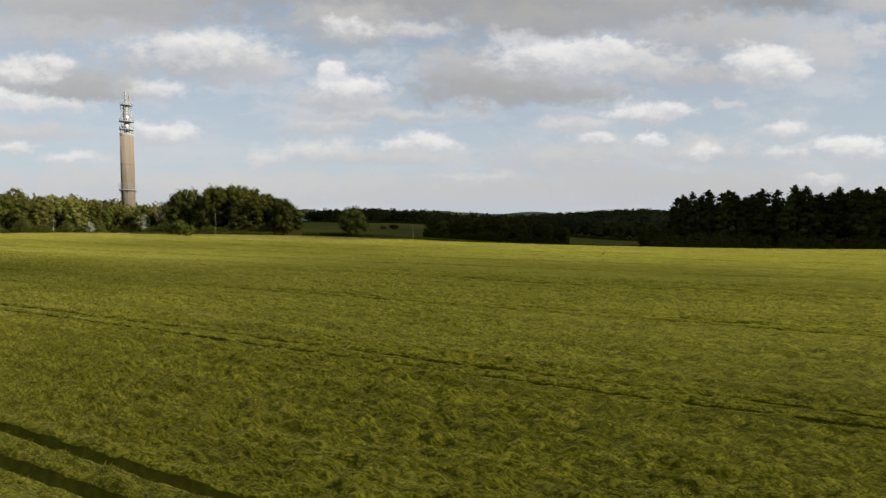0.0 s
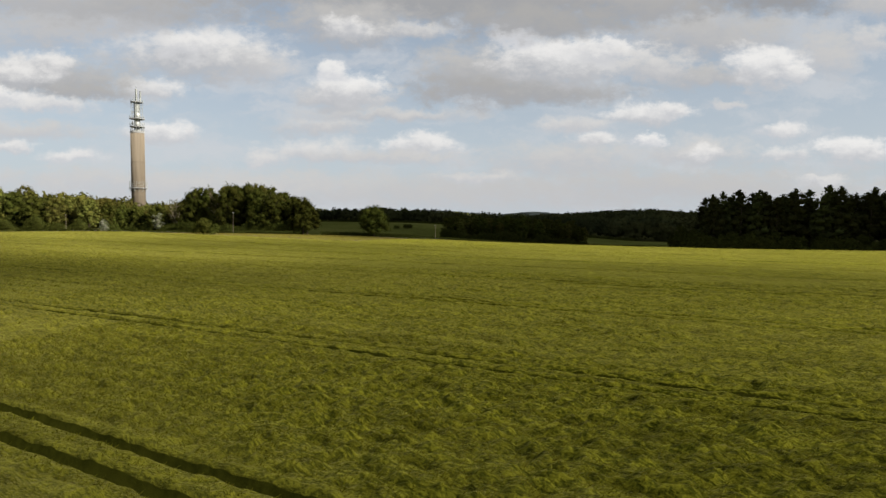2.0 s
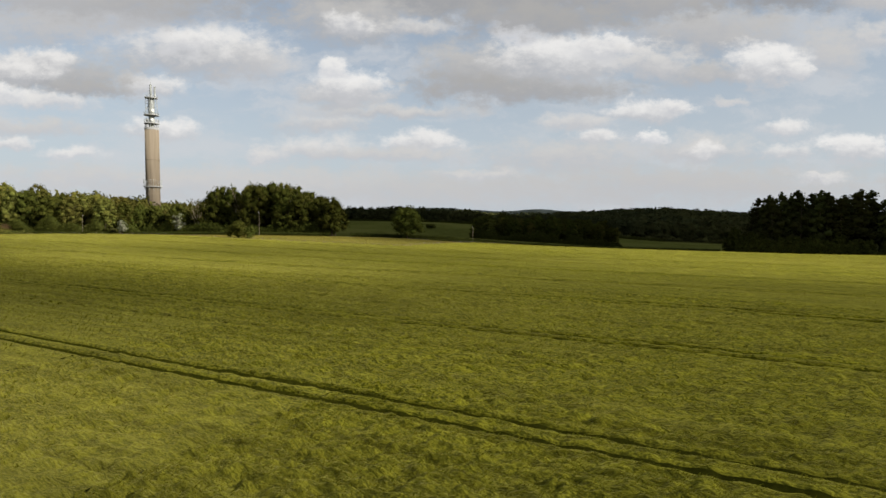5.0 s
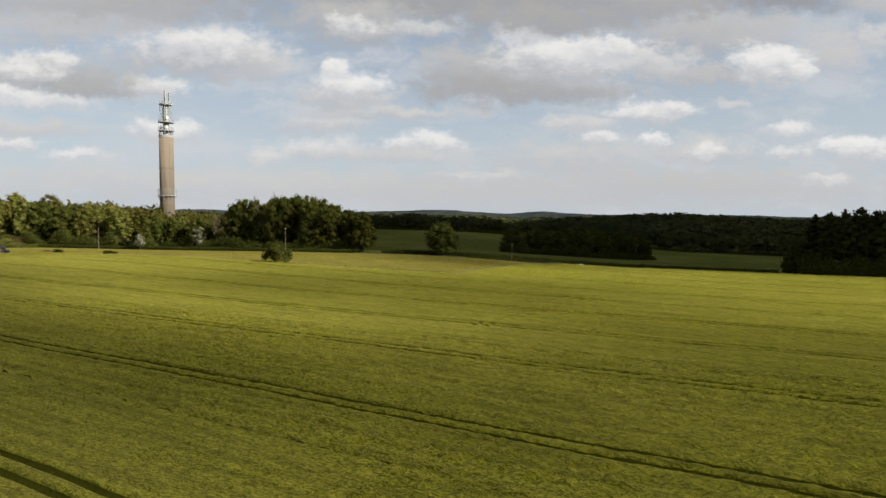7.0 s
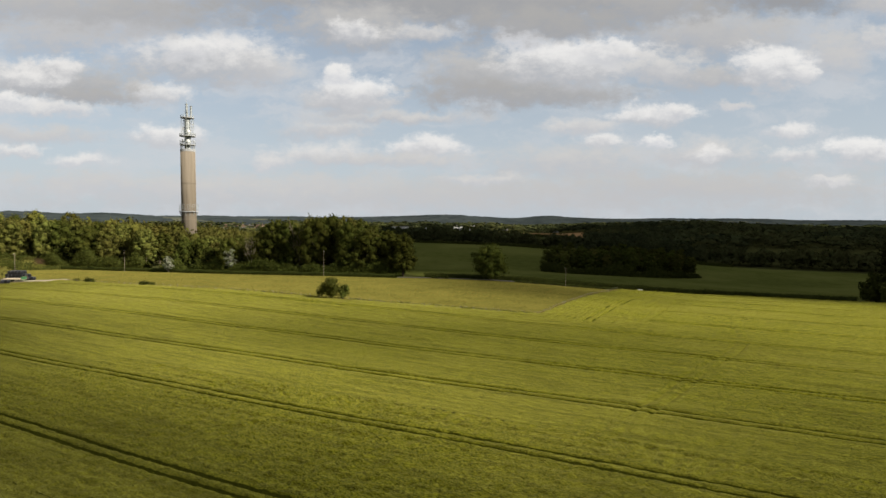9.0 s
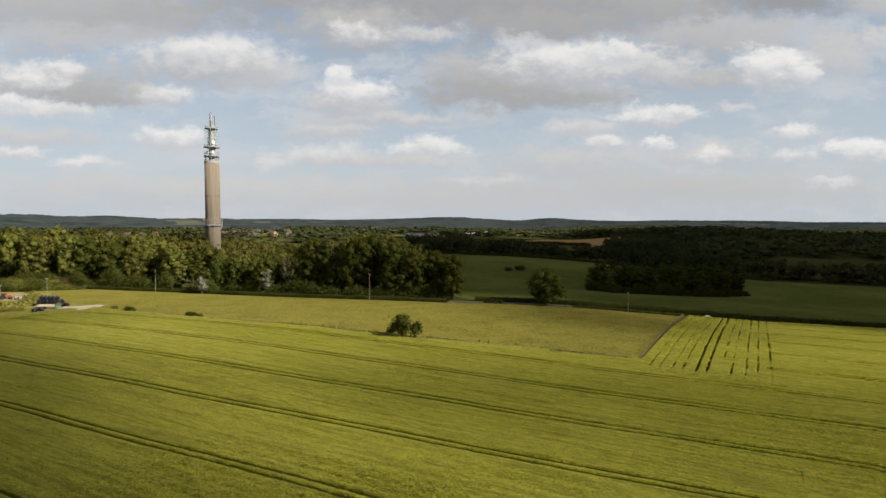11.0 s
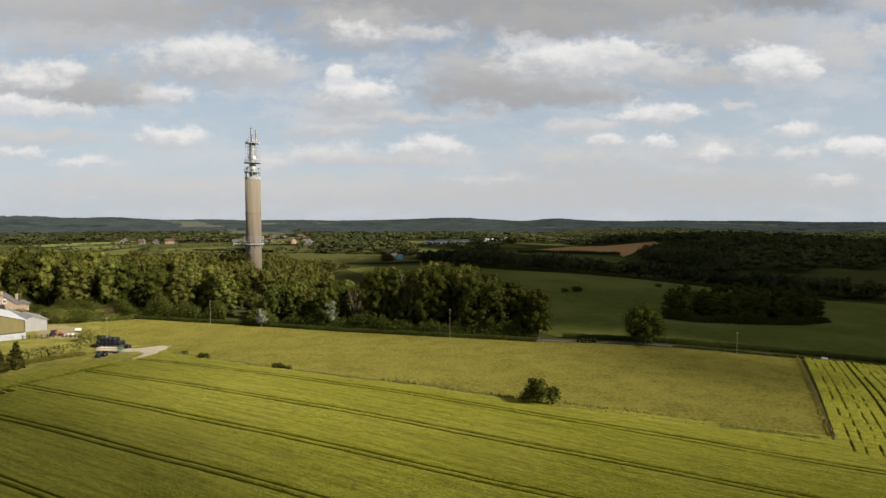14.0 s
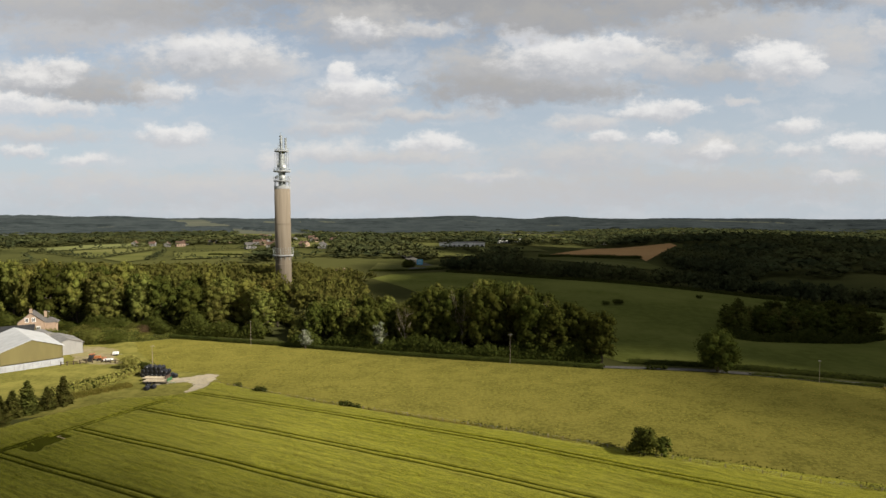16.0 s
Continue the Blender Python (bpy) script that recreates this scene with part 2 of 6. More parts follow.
def vapour(name, clear):
    """Cloud that lets that share of the light pass."""
    m = bpy.data.materials.new(name)
    m.use_nodes = True
    n = Nodes(m.node_tree)
    out = n.add("ShaderNodeMixShader", {0: clear, 1: n.add("ShaderNodeBsdfDiffuse", {"Color": (0.8, 0.8, 0.8, 1)}).outputs[0], 2: n.add("ShaderNodeBsdfTransparent").outputs[0]})
    n.add("ShaderNodeOutputMaterial", {"Surface": out.outputs[0]})
    return m


M = {
    # stalk green darkened to paint in the self-shadow of the wheel tracks
    "shaded_stalks": surface("shaded_stalks", (0.060, 0.062, 0.008), (0.036, 0.040, 0.005), 3.0, bump=0.6),
    "soil": surface("soil", (0.13, 0.11, 0.045), (0.08, 0.09, 0.025), 1.5, bump=0.5),
    "verge": surface("verge", (0.150, 0.136, 0.034), (0.100, 0.098, 0.024), 0.9, bump=0.6, fine=3.0, c=(0.165, 0.145, 0.038), big=0.15),
    "pasture": surface("pasture", (0.158, 0.140, 0.030), (0.104, 0.096, 0.020), 1.1, bump=0.6, fine=2.5, c=(0.136, 0.118, 0.026), big=0.12, contrast=(0.42, 0.58)),
    "meadow": surface("meadow", (0.116, 0.127, 0.030), (0.092, 0.102, 0.024), 0.25, bump=0.3, fine=1.5, c=(0.132, 0.135, 0.036), big=0.06),
    "barley": crop_surface(),
    "ears": surface("ears", (0.225, 0.217, 0.024), (0.180, 0.178, 0.015), 2.0, island=0.14, through_light=0.3, c=(0.23, 0.214, 0.030)),
    "leaf": surface("leaf", (0.140, 0.140, 0.032), (0.078, 0.080, 0.019), 0.5, vary=0.30, island=0.14, through_light=0.35),
    "leaf_yellow": surface("leaf_yellow", (0.190, 0.182, 0.040), (0.112, 0.110, 0.025), 0.5, vary=0.22, island=0.16, through_light=0.4),
    "leaf_dark": surface("leaf_dark", (0.072, 0.080, 0.016), (0.038, 0.043, 0.009), 0.5, vary=0.25, island=0.14, through_light=0.25),
    "tussock": surface("tussock", (0.25, 0.21, 0.05), (0.17, 0.155, 0.03), 0.8, island=0.2, through_light=0.5, c=(0.28, 0.22, 0.05)),
    "needle": surface("needle", (0.050, 0.055, 0.017), (0.028, 0.032, 0.011), 0.7, vary=0.3, island=0.22, through_light=0.1),
    "blossom": surface("blossom", (0.30, 0.30, 0.24), (0.10, 0.12, 0.04), 0.8, island=0.3, through_light=0.2),
    "hedge_light": surface("hedge_light", (0.290, 0.268, 0.070), (0.190, 0.182, 0.044), 0.6, island=0.2, through_light=0.4),
    "hedge": surface("hedge", (0.048, 0.054, 0.012), (0.028, 0.033, 0.008), 0.8, island=0.30, through_light=0.15),
    # blue raised in the far foliage to stand for haze
    "far_leaf": surface("far_leaf", (0.056, 0.063, 0.026), (0.034, 0.041, 0.019), 0.04, island=0.22, through_light=0.15, c=(0.072, 0.072, 0.024), big=0.2),
    # hill tones are blue-grey: distance haze put into the colour
    "hazy_hill_leaf": surface("hazy_hill_leaf", (0.044, 0.053, 0.053), (0.022, 0.028, 0.029), 0.010, c=(0.034, 0.041, 0.042), big=0.2),
    "hazy_hill_field": surface("hazy_hill_field", (0.080, 0.085, 0.064), (0.056, 0.062, 0.050), 0.006, c=(0.076, 0.077, 0.056), big=0.3),
    "bark": surface("bark", (0.10, 0.08, 0.055), (0.05, 0.042, 0.03), 3.0, bump=0.6, stretch=(1, 1, 0.2)),
    "twig": surface("twig", (0.26, 0.22, 0.16), (0.16, 0.13, 0.09), 3.0),
    "concrete": surface("concrete", (0.225, 0.188, 0.142), (0.165, 0.137, 0.104), 0.6, rough=0.9, bump=0.15, stretch=(1, 1, 0.05), c=(0.25, 0.212, 0.165), big=0.35),
    "pale_concrete": surface("pale_concrete", (0.42, 0.425, 0.43), (0.32, 0.325, 0.33), 0.8, rough=0.9, bump=0.1),
    "galvanised": surface("galvanised", (0.40, 0.42, 0.41), (0.26, 0.28, 0.28), 1.5, rough=0.5, metal=0.3),
    "asphalt": surface("asphalt", (0.12, 0.115, 0.10), (0.085, 0.08, 0.07), 1.2, bump=0.2),
    "gravel": surface("gravel", (0.37, 0.32, 0.24), (0.27, 0.23, 0.165), 2.0, bump=0.5, c=(0.29, 0.25, 0.16), big=0.15),
    "yard_dirt": surface("yard_dirt", (0.25, 0.205, 0.125), (0.17, 0.145, 0.075), 0.5, bump=0.5, c=(0.15, 0.135, 0.05), big=0.2),
    "brown_field": surface("brown_field", (0.40, 0.235, 0.10), (0.34, 0.20, 0.085), 0.05, c=(0.33, 0.20, 0.09)),
    "far_grass": surface("far_grass", (0.094, 0.096, 0.030), (0.074, 0.078, 0.024), 0.02, c=(0.12, 0.115, 0.045), big=0.3),
    "far_crop": surface("far_crop", (0.135, 0.140, 0.052), (0.110, 0.118, 0.045), 0.02, big=0.3),
    "land": surface("land", (0.058, 0.060, 0.020), (0.040, 0.043, 0.015), 0.02, c=(0.070, 0.068, 0.022), big=0.25),
    "cladding": surface("cladding", (0.155, 0.128, 0.040), (0.135, 0.110, 0.034), 0.5, rough=0.5, stretch=(1, 1, 0.2)),
    "white_roof": surface("white_roof", (0.58, 0.58, 0.57), (0.49, 0.49, 0.48), 0.4, rough=0.6),
    "grey_sheet": surface("grey_sheet", (0.30, 0.29, 0.27), (0.22, 0.21, 0.20), 0.5, rough=0.7, c=(0.25, 0.22, 0.18)),
    "grey_wall": surface("grey_wall", (0.34, 0.33, 0.31), (0.27, 0.26, 0.245), 0.6, rough=0.8, stretch=(1, 1, 0.3)),
    "dark_sheet": surface("dark_sheet", (0.045, 0.045, 0.045), (0.03, 0.03, 0.03), 0.5, rough=0.7),
    "brick": surface("brick", (0.38, 0.28, 0.20), (0.30, 0.215, 0.155), 1.5, bump=0.3),
    "slate": surface("slate", (0.13, 0.12, 0.115), (0.09, 0.085, 0.08), 1.5),
    "tile": surface("tile", (0.130, 0.082, 0.062), (0.098, 0.066, 0.052), 0.5, vary=0.3),
    "white_paint": surface("white_paint", (0.80, 0.79, 0.76), (0.70, 0.69, 0.66), 1.0, rough=0.5),
    "russet": surface("russet", (0.120, 0.078, 0.040), (0.070, 0.050, 0.024), 0.5, island=0.2, through_light=0.3),
    "render_wall": surface("render_wall", (0.26, 0.25, 0.235), (0.19, 0.185, 0.175), 0.6),
    "dark_wood": surface("dark_wood", (0.090, 0.068, 0.045), (0.055, 0.042, 0.030), 2.0, bump=0.3),
    "wood": surface("wood", (0.30, 0.25, 0.18), (0.20, 0.165, 0.12), 2.0, bump=0.3, stretch=(1, 1, 0.3)),
    "dry_soil": surface("dry_soil", (0.42, 0.33, 0.19), (0.30, 0.24, 0.12), 2.0, bump=0.5),
    "planks": surface("planks", (0.42, 0.35, 0.25), (0.30, 0.25, 0.17), 2.0, bump=0.3),
    "wrap": surface("wrap", (0.012, 0.012, 0.014), (0.02, 0.02, 0.023), 3.0, rough=0.28, bump=0.4),
    "orange": surface("orange", (0.36, 0.135, 0.05), (0.28, 0.10, 0.035), 1.5, rough=0.4),
    "green_paint": surface("green_paint", (0.04, 0.16, 0.06), (0.03, 0.12, 0.05), 1.5, rough=0.4),
    "tyre": surface("tyre", (0.02, 0.02, 0.02), (0.03, 0.03, 0.03), 3.0),
    "dark_glass": surface("dark_glass", (0.03, 0.035, 0.04), (0.05, 0.05, 0.055), 1.0, rough=0.1),
    "sign_blue": surface("sign_blue", (0.10, 0.38, 0.58), (0.09, 0.33, 0.50), 0.3, rough=0.5),
    "cloud_veil": vapour("cloud_veil", 0.55),
    "cloud_haze": vapour("cloud_haze", 0.40),
    "cloud_mid": vapour("cloud_mid", 0.30),
    "cloud_thick": vapour("cloud_thick", 0.22),
    "cloud": surface("cloud", (0.85, 0.85, 0.85), (0.75, 0.75, 0.75), 0.01),
}


# ---- making meshes ----
def mesh_of(name, verts, faces, material=None, smooth=False):
    """A mesh from arrays: faces all with the same number of corners."""
    verts, faces = np.asarray(verts, np.float32), np.asarray(faces, np.int32)
    me = bpy.data.meshes.new(name)
    k = faces.shape[1]
    me.vertices.add(len(verts))
    me.vertices.foreach_set("co", verts.ravel())
    me.loops.add(faces.size)
    me.loops.foreach_set("vertex_index", faces.ravel())
    me.polygons.add(len(faces))
    me.polygons.foreach_set("loop_start", np.arange(0, faces.size, k, dtype=np.int32))
    if smooth:
        me.polygons.foreach_set("use_smooth", np.ones(len(faces), bool))
    me.update(calc_edges=True)
    me.validate()
    if material:
        me.materials.append(M[material])
    return me


def part(name, bm, material, parent=None, label=""):
    """One mesh object from a bmesh or a mesh, under a thing or a part."""
    if isinstance(bm, bmesh.types.BMesh):
        me = bpy.data.meshes.new(name)
        bm.to_mesh(me)
        bm.free()
        me.materials.append(M[material])
    else:
        me = bm
        if not me.materials:
            me.materials.append(M[material])
    ob = new(name, me)
    ob.parent = parent
    if label:
        ob["label"] = label
    return ob


def thing(name, label, category, m=None, group="", kind=""):
    ob = tagged(new(name), label, category, group, kind)
    if m is not None:
        ob.matrix_basis = m
    return ob


def box(bm, size, at=(0, 0, 0), turn=0.0, bevel=0.0):
    """A box of that size whose base centre stands at 'at'."""
    made = bmesh.ops.create_cube(bm, size=1.0, matrix=Matrix.Translation((at[0], at[1], at[2] + size[2] / 2)) @ Matrix.Rotation(turn, 4, "Z") @ Matrix.Diagonal((*size, 1)))
    if bevel:
        edges = {e for v in made["verts"] for e in v.link_edges}
        bmesh.ops.bevel(bm, geom=list(edges), offset=bevel, segments=2, affect="EDGES", profile=0.6)
    return bm


def tube(bm, a, b, r0, r1=None, sides=8, cap=True):
    """A tapered tube from a to b."""
    a, b = Vector(a), Vector(b)
    d = b - a
    turn = d.to_track_quat("Z", "Y").to_matrix().to_4x4()
    bmesh.ops.create_cone(bm, cap_ends=cap, segments=sides, radius1=r0, radius2=r0 if r1 is None else r1, depth=d.length, matrix=Matrix.Translation((a + b) / 2) @ turn)
    return bm


def ring(bm, r0, r1, z0, z1, sides=40):
    """A ring with a rectangular section about the z axis."""
    rows = []
    for r, z in ((r0, z0), (r1, z0), (r1, z1), (r0, z1)):
        rows.append([bm.verts.new((r * math.cos(2 * math.pi * i / sides), r * math.sin(2 * math.pi * i / sides), z)) for i in range(sides)])
    for k in range(4):
        for i in range(sides):
            j = (i + 1) % sides
            bm.faces.new((rows[k][i], rows[k][j], rows[(k + 1) % 4][j], rows[(k + 1) % 4][i]))
    return bm


def sm(a, b, x):
    x = np.clip((np.asarray(x, float) - a) / (b - a), 0, 1)
    return x * x * (3 - 2 * x)


def ground(x, y):
    """Height of the land."""
    x, y = np.asarray(x, float), np.asarray(y, float)
    h = -1.2 + 2.3 * np.exp(-(((x + 115) / 95) ** 2) - ((y - 205) / 60) ** 2)
    h = h - 8.0 * sm(-50, 135, x) * sm(110, 320, y) * (1 - 0.6 * sm(500, 900, y))
    h = h - 0.9 * sm(250, 330, y) - 1.5 * np.exp(-(((x - 10) / 45) ** 2) - ((y - 245) / 35) ** 2)
    h = h + 6.0 * sm(330, 460, y) * (1 - 0.5 * sm(0, 150, x)) + 3.0 * sm(450, 800, y)
    h = h + 2.5 * np.sin(x / 170) * np.sin(y / 230) * sm(600, 1000, np.hypot(x, y))
    h = h - 4.5 * np.exp(-(((x + 153) / 55) ** 2) - ((y - 655) / 60) ** 2)
    u = x / np.maximum(y, 300)
    h = h + 12.0 * np.exp(-(((u - 0.32) / 0.17) ** 2)) * sm(520, 950, y) * (1 - sm(1700, 2600, y))
    ridge = 40 + 25 * np.exp(-(((u + 0.02) / 0.07) ** 2)) + 20 * np.exp(-(((u - 0.15) / 0.04) ** 2)) + 28 * np.exp(-(((u + 0.8) / 0.3) ** 2)) - 18 * sm(0.3, 0.8, u)
    return h + ridge * sm(3000, 4500, np.hypot(x, y)) * (0.94 + 0.06 * np.sin(u * 40))


def gz(x, y):
    return float(ground(x, y))


def inside(poly, x, y):
    """Which points lie in the polygon."""
    x, y = np.asarray(x, float), np.asarray(y, float)
    hit = np.zeros(x.shape, bool)
    for (x0, y0), (x1, y1) in zip(poly, poly[1:] + poly[:1]):
        cross = (y0 > y) != (y1 > y)
        hit ^= cross & (x < (x1 - x0) * (y - y0) / (y1 - y0 + 1e-12) + x0)
    return hit


def along(line, step):
    """Points every so often along a polyline, with their directions."""
    out = []
    rest = 0.0
    for (x0, y0), (x1, y1) in zip(line, line[1:]):
        d = math.hypot(x1 - x0, y1 - y0)
        s = rest
        while s < d:
            out.append((x0 + (x1 - x0) * s / d, y0 + (y1 - y0) * s / d, math.atan2(y1 - y0, x1 - x0)))
            s += step
        rest = s - d
    return out


def drape(name, poly, lift, step, material, label, category, fringe=0.0):
    """A field: a sheet that follows the land inside a polygon, with a slightly uneven edge."""
    poly = [(poly[i][0] + (poly[(i + 1) % len(poly)][0] - poly[i][0]) * k / 12, poly[i][1] + (poly[(i + 1) % len(poly)][1] - poly[i][1]) * k / 12) for i in range(len(poly)) for k in range(12)]
    rng = random.Random(len(poly))
    bm = bmesh.new()
    vs = [bm.verts.new((x + rng.uniform(-fringe, fringe), y + rng.uniform(-fringe, fringe), 0)) for x, y in poly]
    f = bm.faces.new(vs)
    xs, ys = [p[0] for p in poly], [p[1] for p in poly]
    for lo, hi, axis in ((min(xs), max(xs), 0), (min(ys), max(ys), 1)):
        k = math.ceil(lo / step) * step
        while k < hi:
            co, no = [0, 0, 0], [0, 0, 0]
            co[axis], no[axis] = k, 1
            bmesh.ops.bisect_plane(bm, geom=bm.verts[:] + bm.edges[:] + bm.faces[:], plane_co=co, plane_no=no)
            k += step
    for v in bm.verts:
        v.co.z = gz(v.co.x, v.co.y) + lift
    bmesh.ops.recalc_face_normals(bm, faces=bm.faces[:])
    for face in bm.faces:
        face.smooth = True
        if face.normal.z < 0:
            face.normal_flip()
    return tagged(part(name, bm, material), label, category, kind="structure")


# ---- the land ----
def land():
    t = np.linspace(-1, 1, 191)
    side = 4950 * np.sign(t) * np.abs(t) ** 2.6
    X, Y = np.meshgrid(side, side)
    Y = Y + 180
    V = np.stack([X, Y, ground(X, Y)], -1).reshape(-1, 3)
    n = len(side)
    a = (np.arange(n - 1)[:, None] * n + np.arange(n - 1)).ravel()
    me = mesh_of("ground", V, np.stack([a, a + 1, a + n + 1, a + n], 1), "land", True)
    tagged(part("ground", me, "land"), "rolling green farmland and rough grass", "ground", kind="structure")


land()
PASTURE = [(-194, 238), (-174, 225.8), (-151.5, 213), (-122.5, 199.6), (-83.5, 182.8), (-60.5, 173.4), (-33, 165.2), (8, 246.8), (-40, 254.5), (-75, 257.5), (-112, 269), (-142, 279), (-189, 299), (-236, 312), (-248, 305), (-236, 285), (-214, 258), (-199, 253)]
MEADOW = [(-66, 268), (-100, 340), (-180, 500), (-168, 530), (-128, 545), (-42, 485), (15, 460), (86, 436), (150, 400), (300, 330), (170, 200), (77, 229), (8, 257)]
drape("pasture", PASTURE, 0.10, 5.0, "pasture", "yellow-green grazed pasture with rough tufts", "pasture", 0.5)
drape("meadow", MEADOW, 0.12, 8.0, "meadow", "dull green grass field beyond the lane", "field")
drape("verge", [(-330, 150), (-303, 190), (-232, 208), (-200, 222), (-186, 230), (-187, 240), (-193, 243), (-199, 253), (-214, 258), (-236, 285), (-248, 305), (-300, 320), (-420, 320), (-420, 150)], 0.10, 8.0, "verge", "rough green grass round the farmyard", "grass")
drape("gravel_track", [(-212, 242.5), (-206, 239.5), (-201.8, 241.5), (-198.2, 242.3), (-195.2, 238.5), (-194.6, 231.5), (-190.2, 231.0), (-190.8, 238), (-191.8, 245.7), (-192.5, 250.5), (-197, 251.5), (-201, 247.8), (-206, 247), (-213, 248.5)], 0.17, 3.0, "gravel", "pale gravel farm track and yard entrance", "track", 0.5)
drape("yard", [(-268, 297), (-256, 295), (-247, 291), (-243.5, 286), (-241, 279), (-236, 271.5), (-229, 268.8), (-231, 266.2), (-240, 266.2), (-248, 268.5), (-255, 277), (-262, 286)], 0.16, 5.0, "yard_dirt", "trodden brown farmyard beside the sheds", "yard", 0.8)
drape("lane", [(-245, 321), (-189, 303), (-142, 283.2), (-112, 272.8), (-75, 261.5), (-40, 258.8), (7, 251.8), (77, 222), (160, 188), (158.5, 184.5), (76, 218.6), (6.5, 248.4), (-40.5, 255.4), (-76, 258.2), (-113, 269.5), (-143, 280), (-190, 299.8), (-246, 317.5)], 0.17, 6.0, "asphalt", "narrow worn asphalt lane beside the hedge", "road")
drape("soil_patch", [(-207.9, 199.0), (-207.4, 200.8), (-205.9, 203.6), (-204.9, 206.6), (-203.5, 206.9), (-199.4, 203.8), (-199.2, 202.4), (-200.6, 201.4), (-202.6, 199.4), (-203.9, 197.3)], 0.17, 2.0, "dry_soil", "bare pale strip of soil in the crop", "soil", 0.3)
FAR_FIELDS = [
    ("brown_field", [(-22, 712), (77, 908), (232, 1020), (205, 925), (126, 779), (86, 700), (95, 752), (40, 738)], "brown_field", "bare reddish-brown ploughed field"),
    ("far_field", [(-60, 690), (40, 615), (85, 600), (80, 690), (30, 705), (-20, 708)], "far_grass", "distant dull green field"),
    ("far_field", [(-683, 846), (-654, 890), (-600, 1007), (-693, 1154), (-753, 1073), (-742, 925)], "far_crop", "distant pale green crop field in sun"),
    ("far_field", [(-622, 842), (-587, 985), (-528, 861), (-503, 703), (-532, 703)], "far_grass", "distant grey-green crop field"),
    ("far_field", [(-489, 684), (-503, 815), (-436, 680), (-446, 648)], "far_grass", "distant dull green field beside hedges"),
    ("far_field", [(-457, 776), (-359, 836), (-327, 724), (-410, 680)], "far_grass", "distant dull green field beside hedges"),
    ("far_field", [(-190, 560), (-130, 570), (-128, 640), (-195, 660)], "far_grass", "distant green paddock with hedges"),
    ("far_field", [(-130, 830), (0, 800), (-10, 940), (-120, 930)], "far_grass", "distant green field beside the road"),
]
for name, poly, material, label in FAR_FIELDS:
    drape(name, poly, 0.8, 40.0, material, label, "field")


# ---- the barley, in a frame along its tramlines ----
CA, SA = math.cos(radians(28)), math.sin(radians(28))


def to_xy(s, p):
    """From metres along and across the tramlines, which fan out a little."""
    p = p + 0.045 * sm(25, 75, p) * (s + 100)
    return s * CA + p * SA, -s * SA + p * CA


TRAM = [-25.0, -9.0, 6.6, 21.6, 39.8, 57.6, 74.8, 90.2, 105.5, 120.5, 137.0, 153.0, 169.0, 185.0, 201.0, 217.0]
RUTS = sorted(c + d for c in TRAM for d in (-0.72, 0.72))
CROSS = [-107.3, -105.5, -103.2, -101.4, -99.0, -97.2, -94.8, -93.0, -90.6, -88.6, -86.4]
DEEP_CROSS = (4, 5)
HEADLAND = [-277.7, -276.4]


def far_edge(s):
    return np.where(s < -109.6, np.interp(s, (-284, -237, -161, -136, -109.7), (131.2, 126.0, 127.2, 128.8, 133.0)), np.interp(s, (-111, -34, 43, 200), (221.5, 225.0, 231.0, 243.0)))


def near_left(p):
    return np.where(p > 135.5, -109.5, np.interp(p, (60, 75, 90, 100, 110, 114, 119, 126, 130, 136), (-295, -293.6, -293, -291.9, -289.2, -282, -277.5, -278, -281, -286)))


def lumps(x, y, cell, seed):
    """Smooth chance heights, 0 to 1, with bumps of about the cell's size."""
    i, j = np.floor(x / cell), np.floor(y / cell)
    f, g = x / cell - i, y / cell - j
    f, g = f * f * (3 - 2 * f), g * g * (3 - 2 * g)

    def chance(a, b):
        h = np.sin(a * 127.1 + b * 311.7 + seed * 74.7) * 43758.5453
        return h - np.floor(h)

    low = chance(i, j) * (1 - f) + chance(i + 1, j) * f
    high = chance(i, j + 1) * (1 - f) + chance(i + 1, j + 1) * f
    return low * (1 - g) + high * g


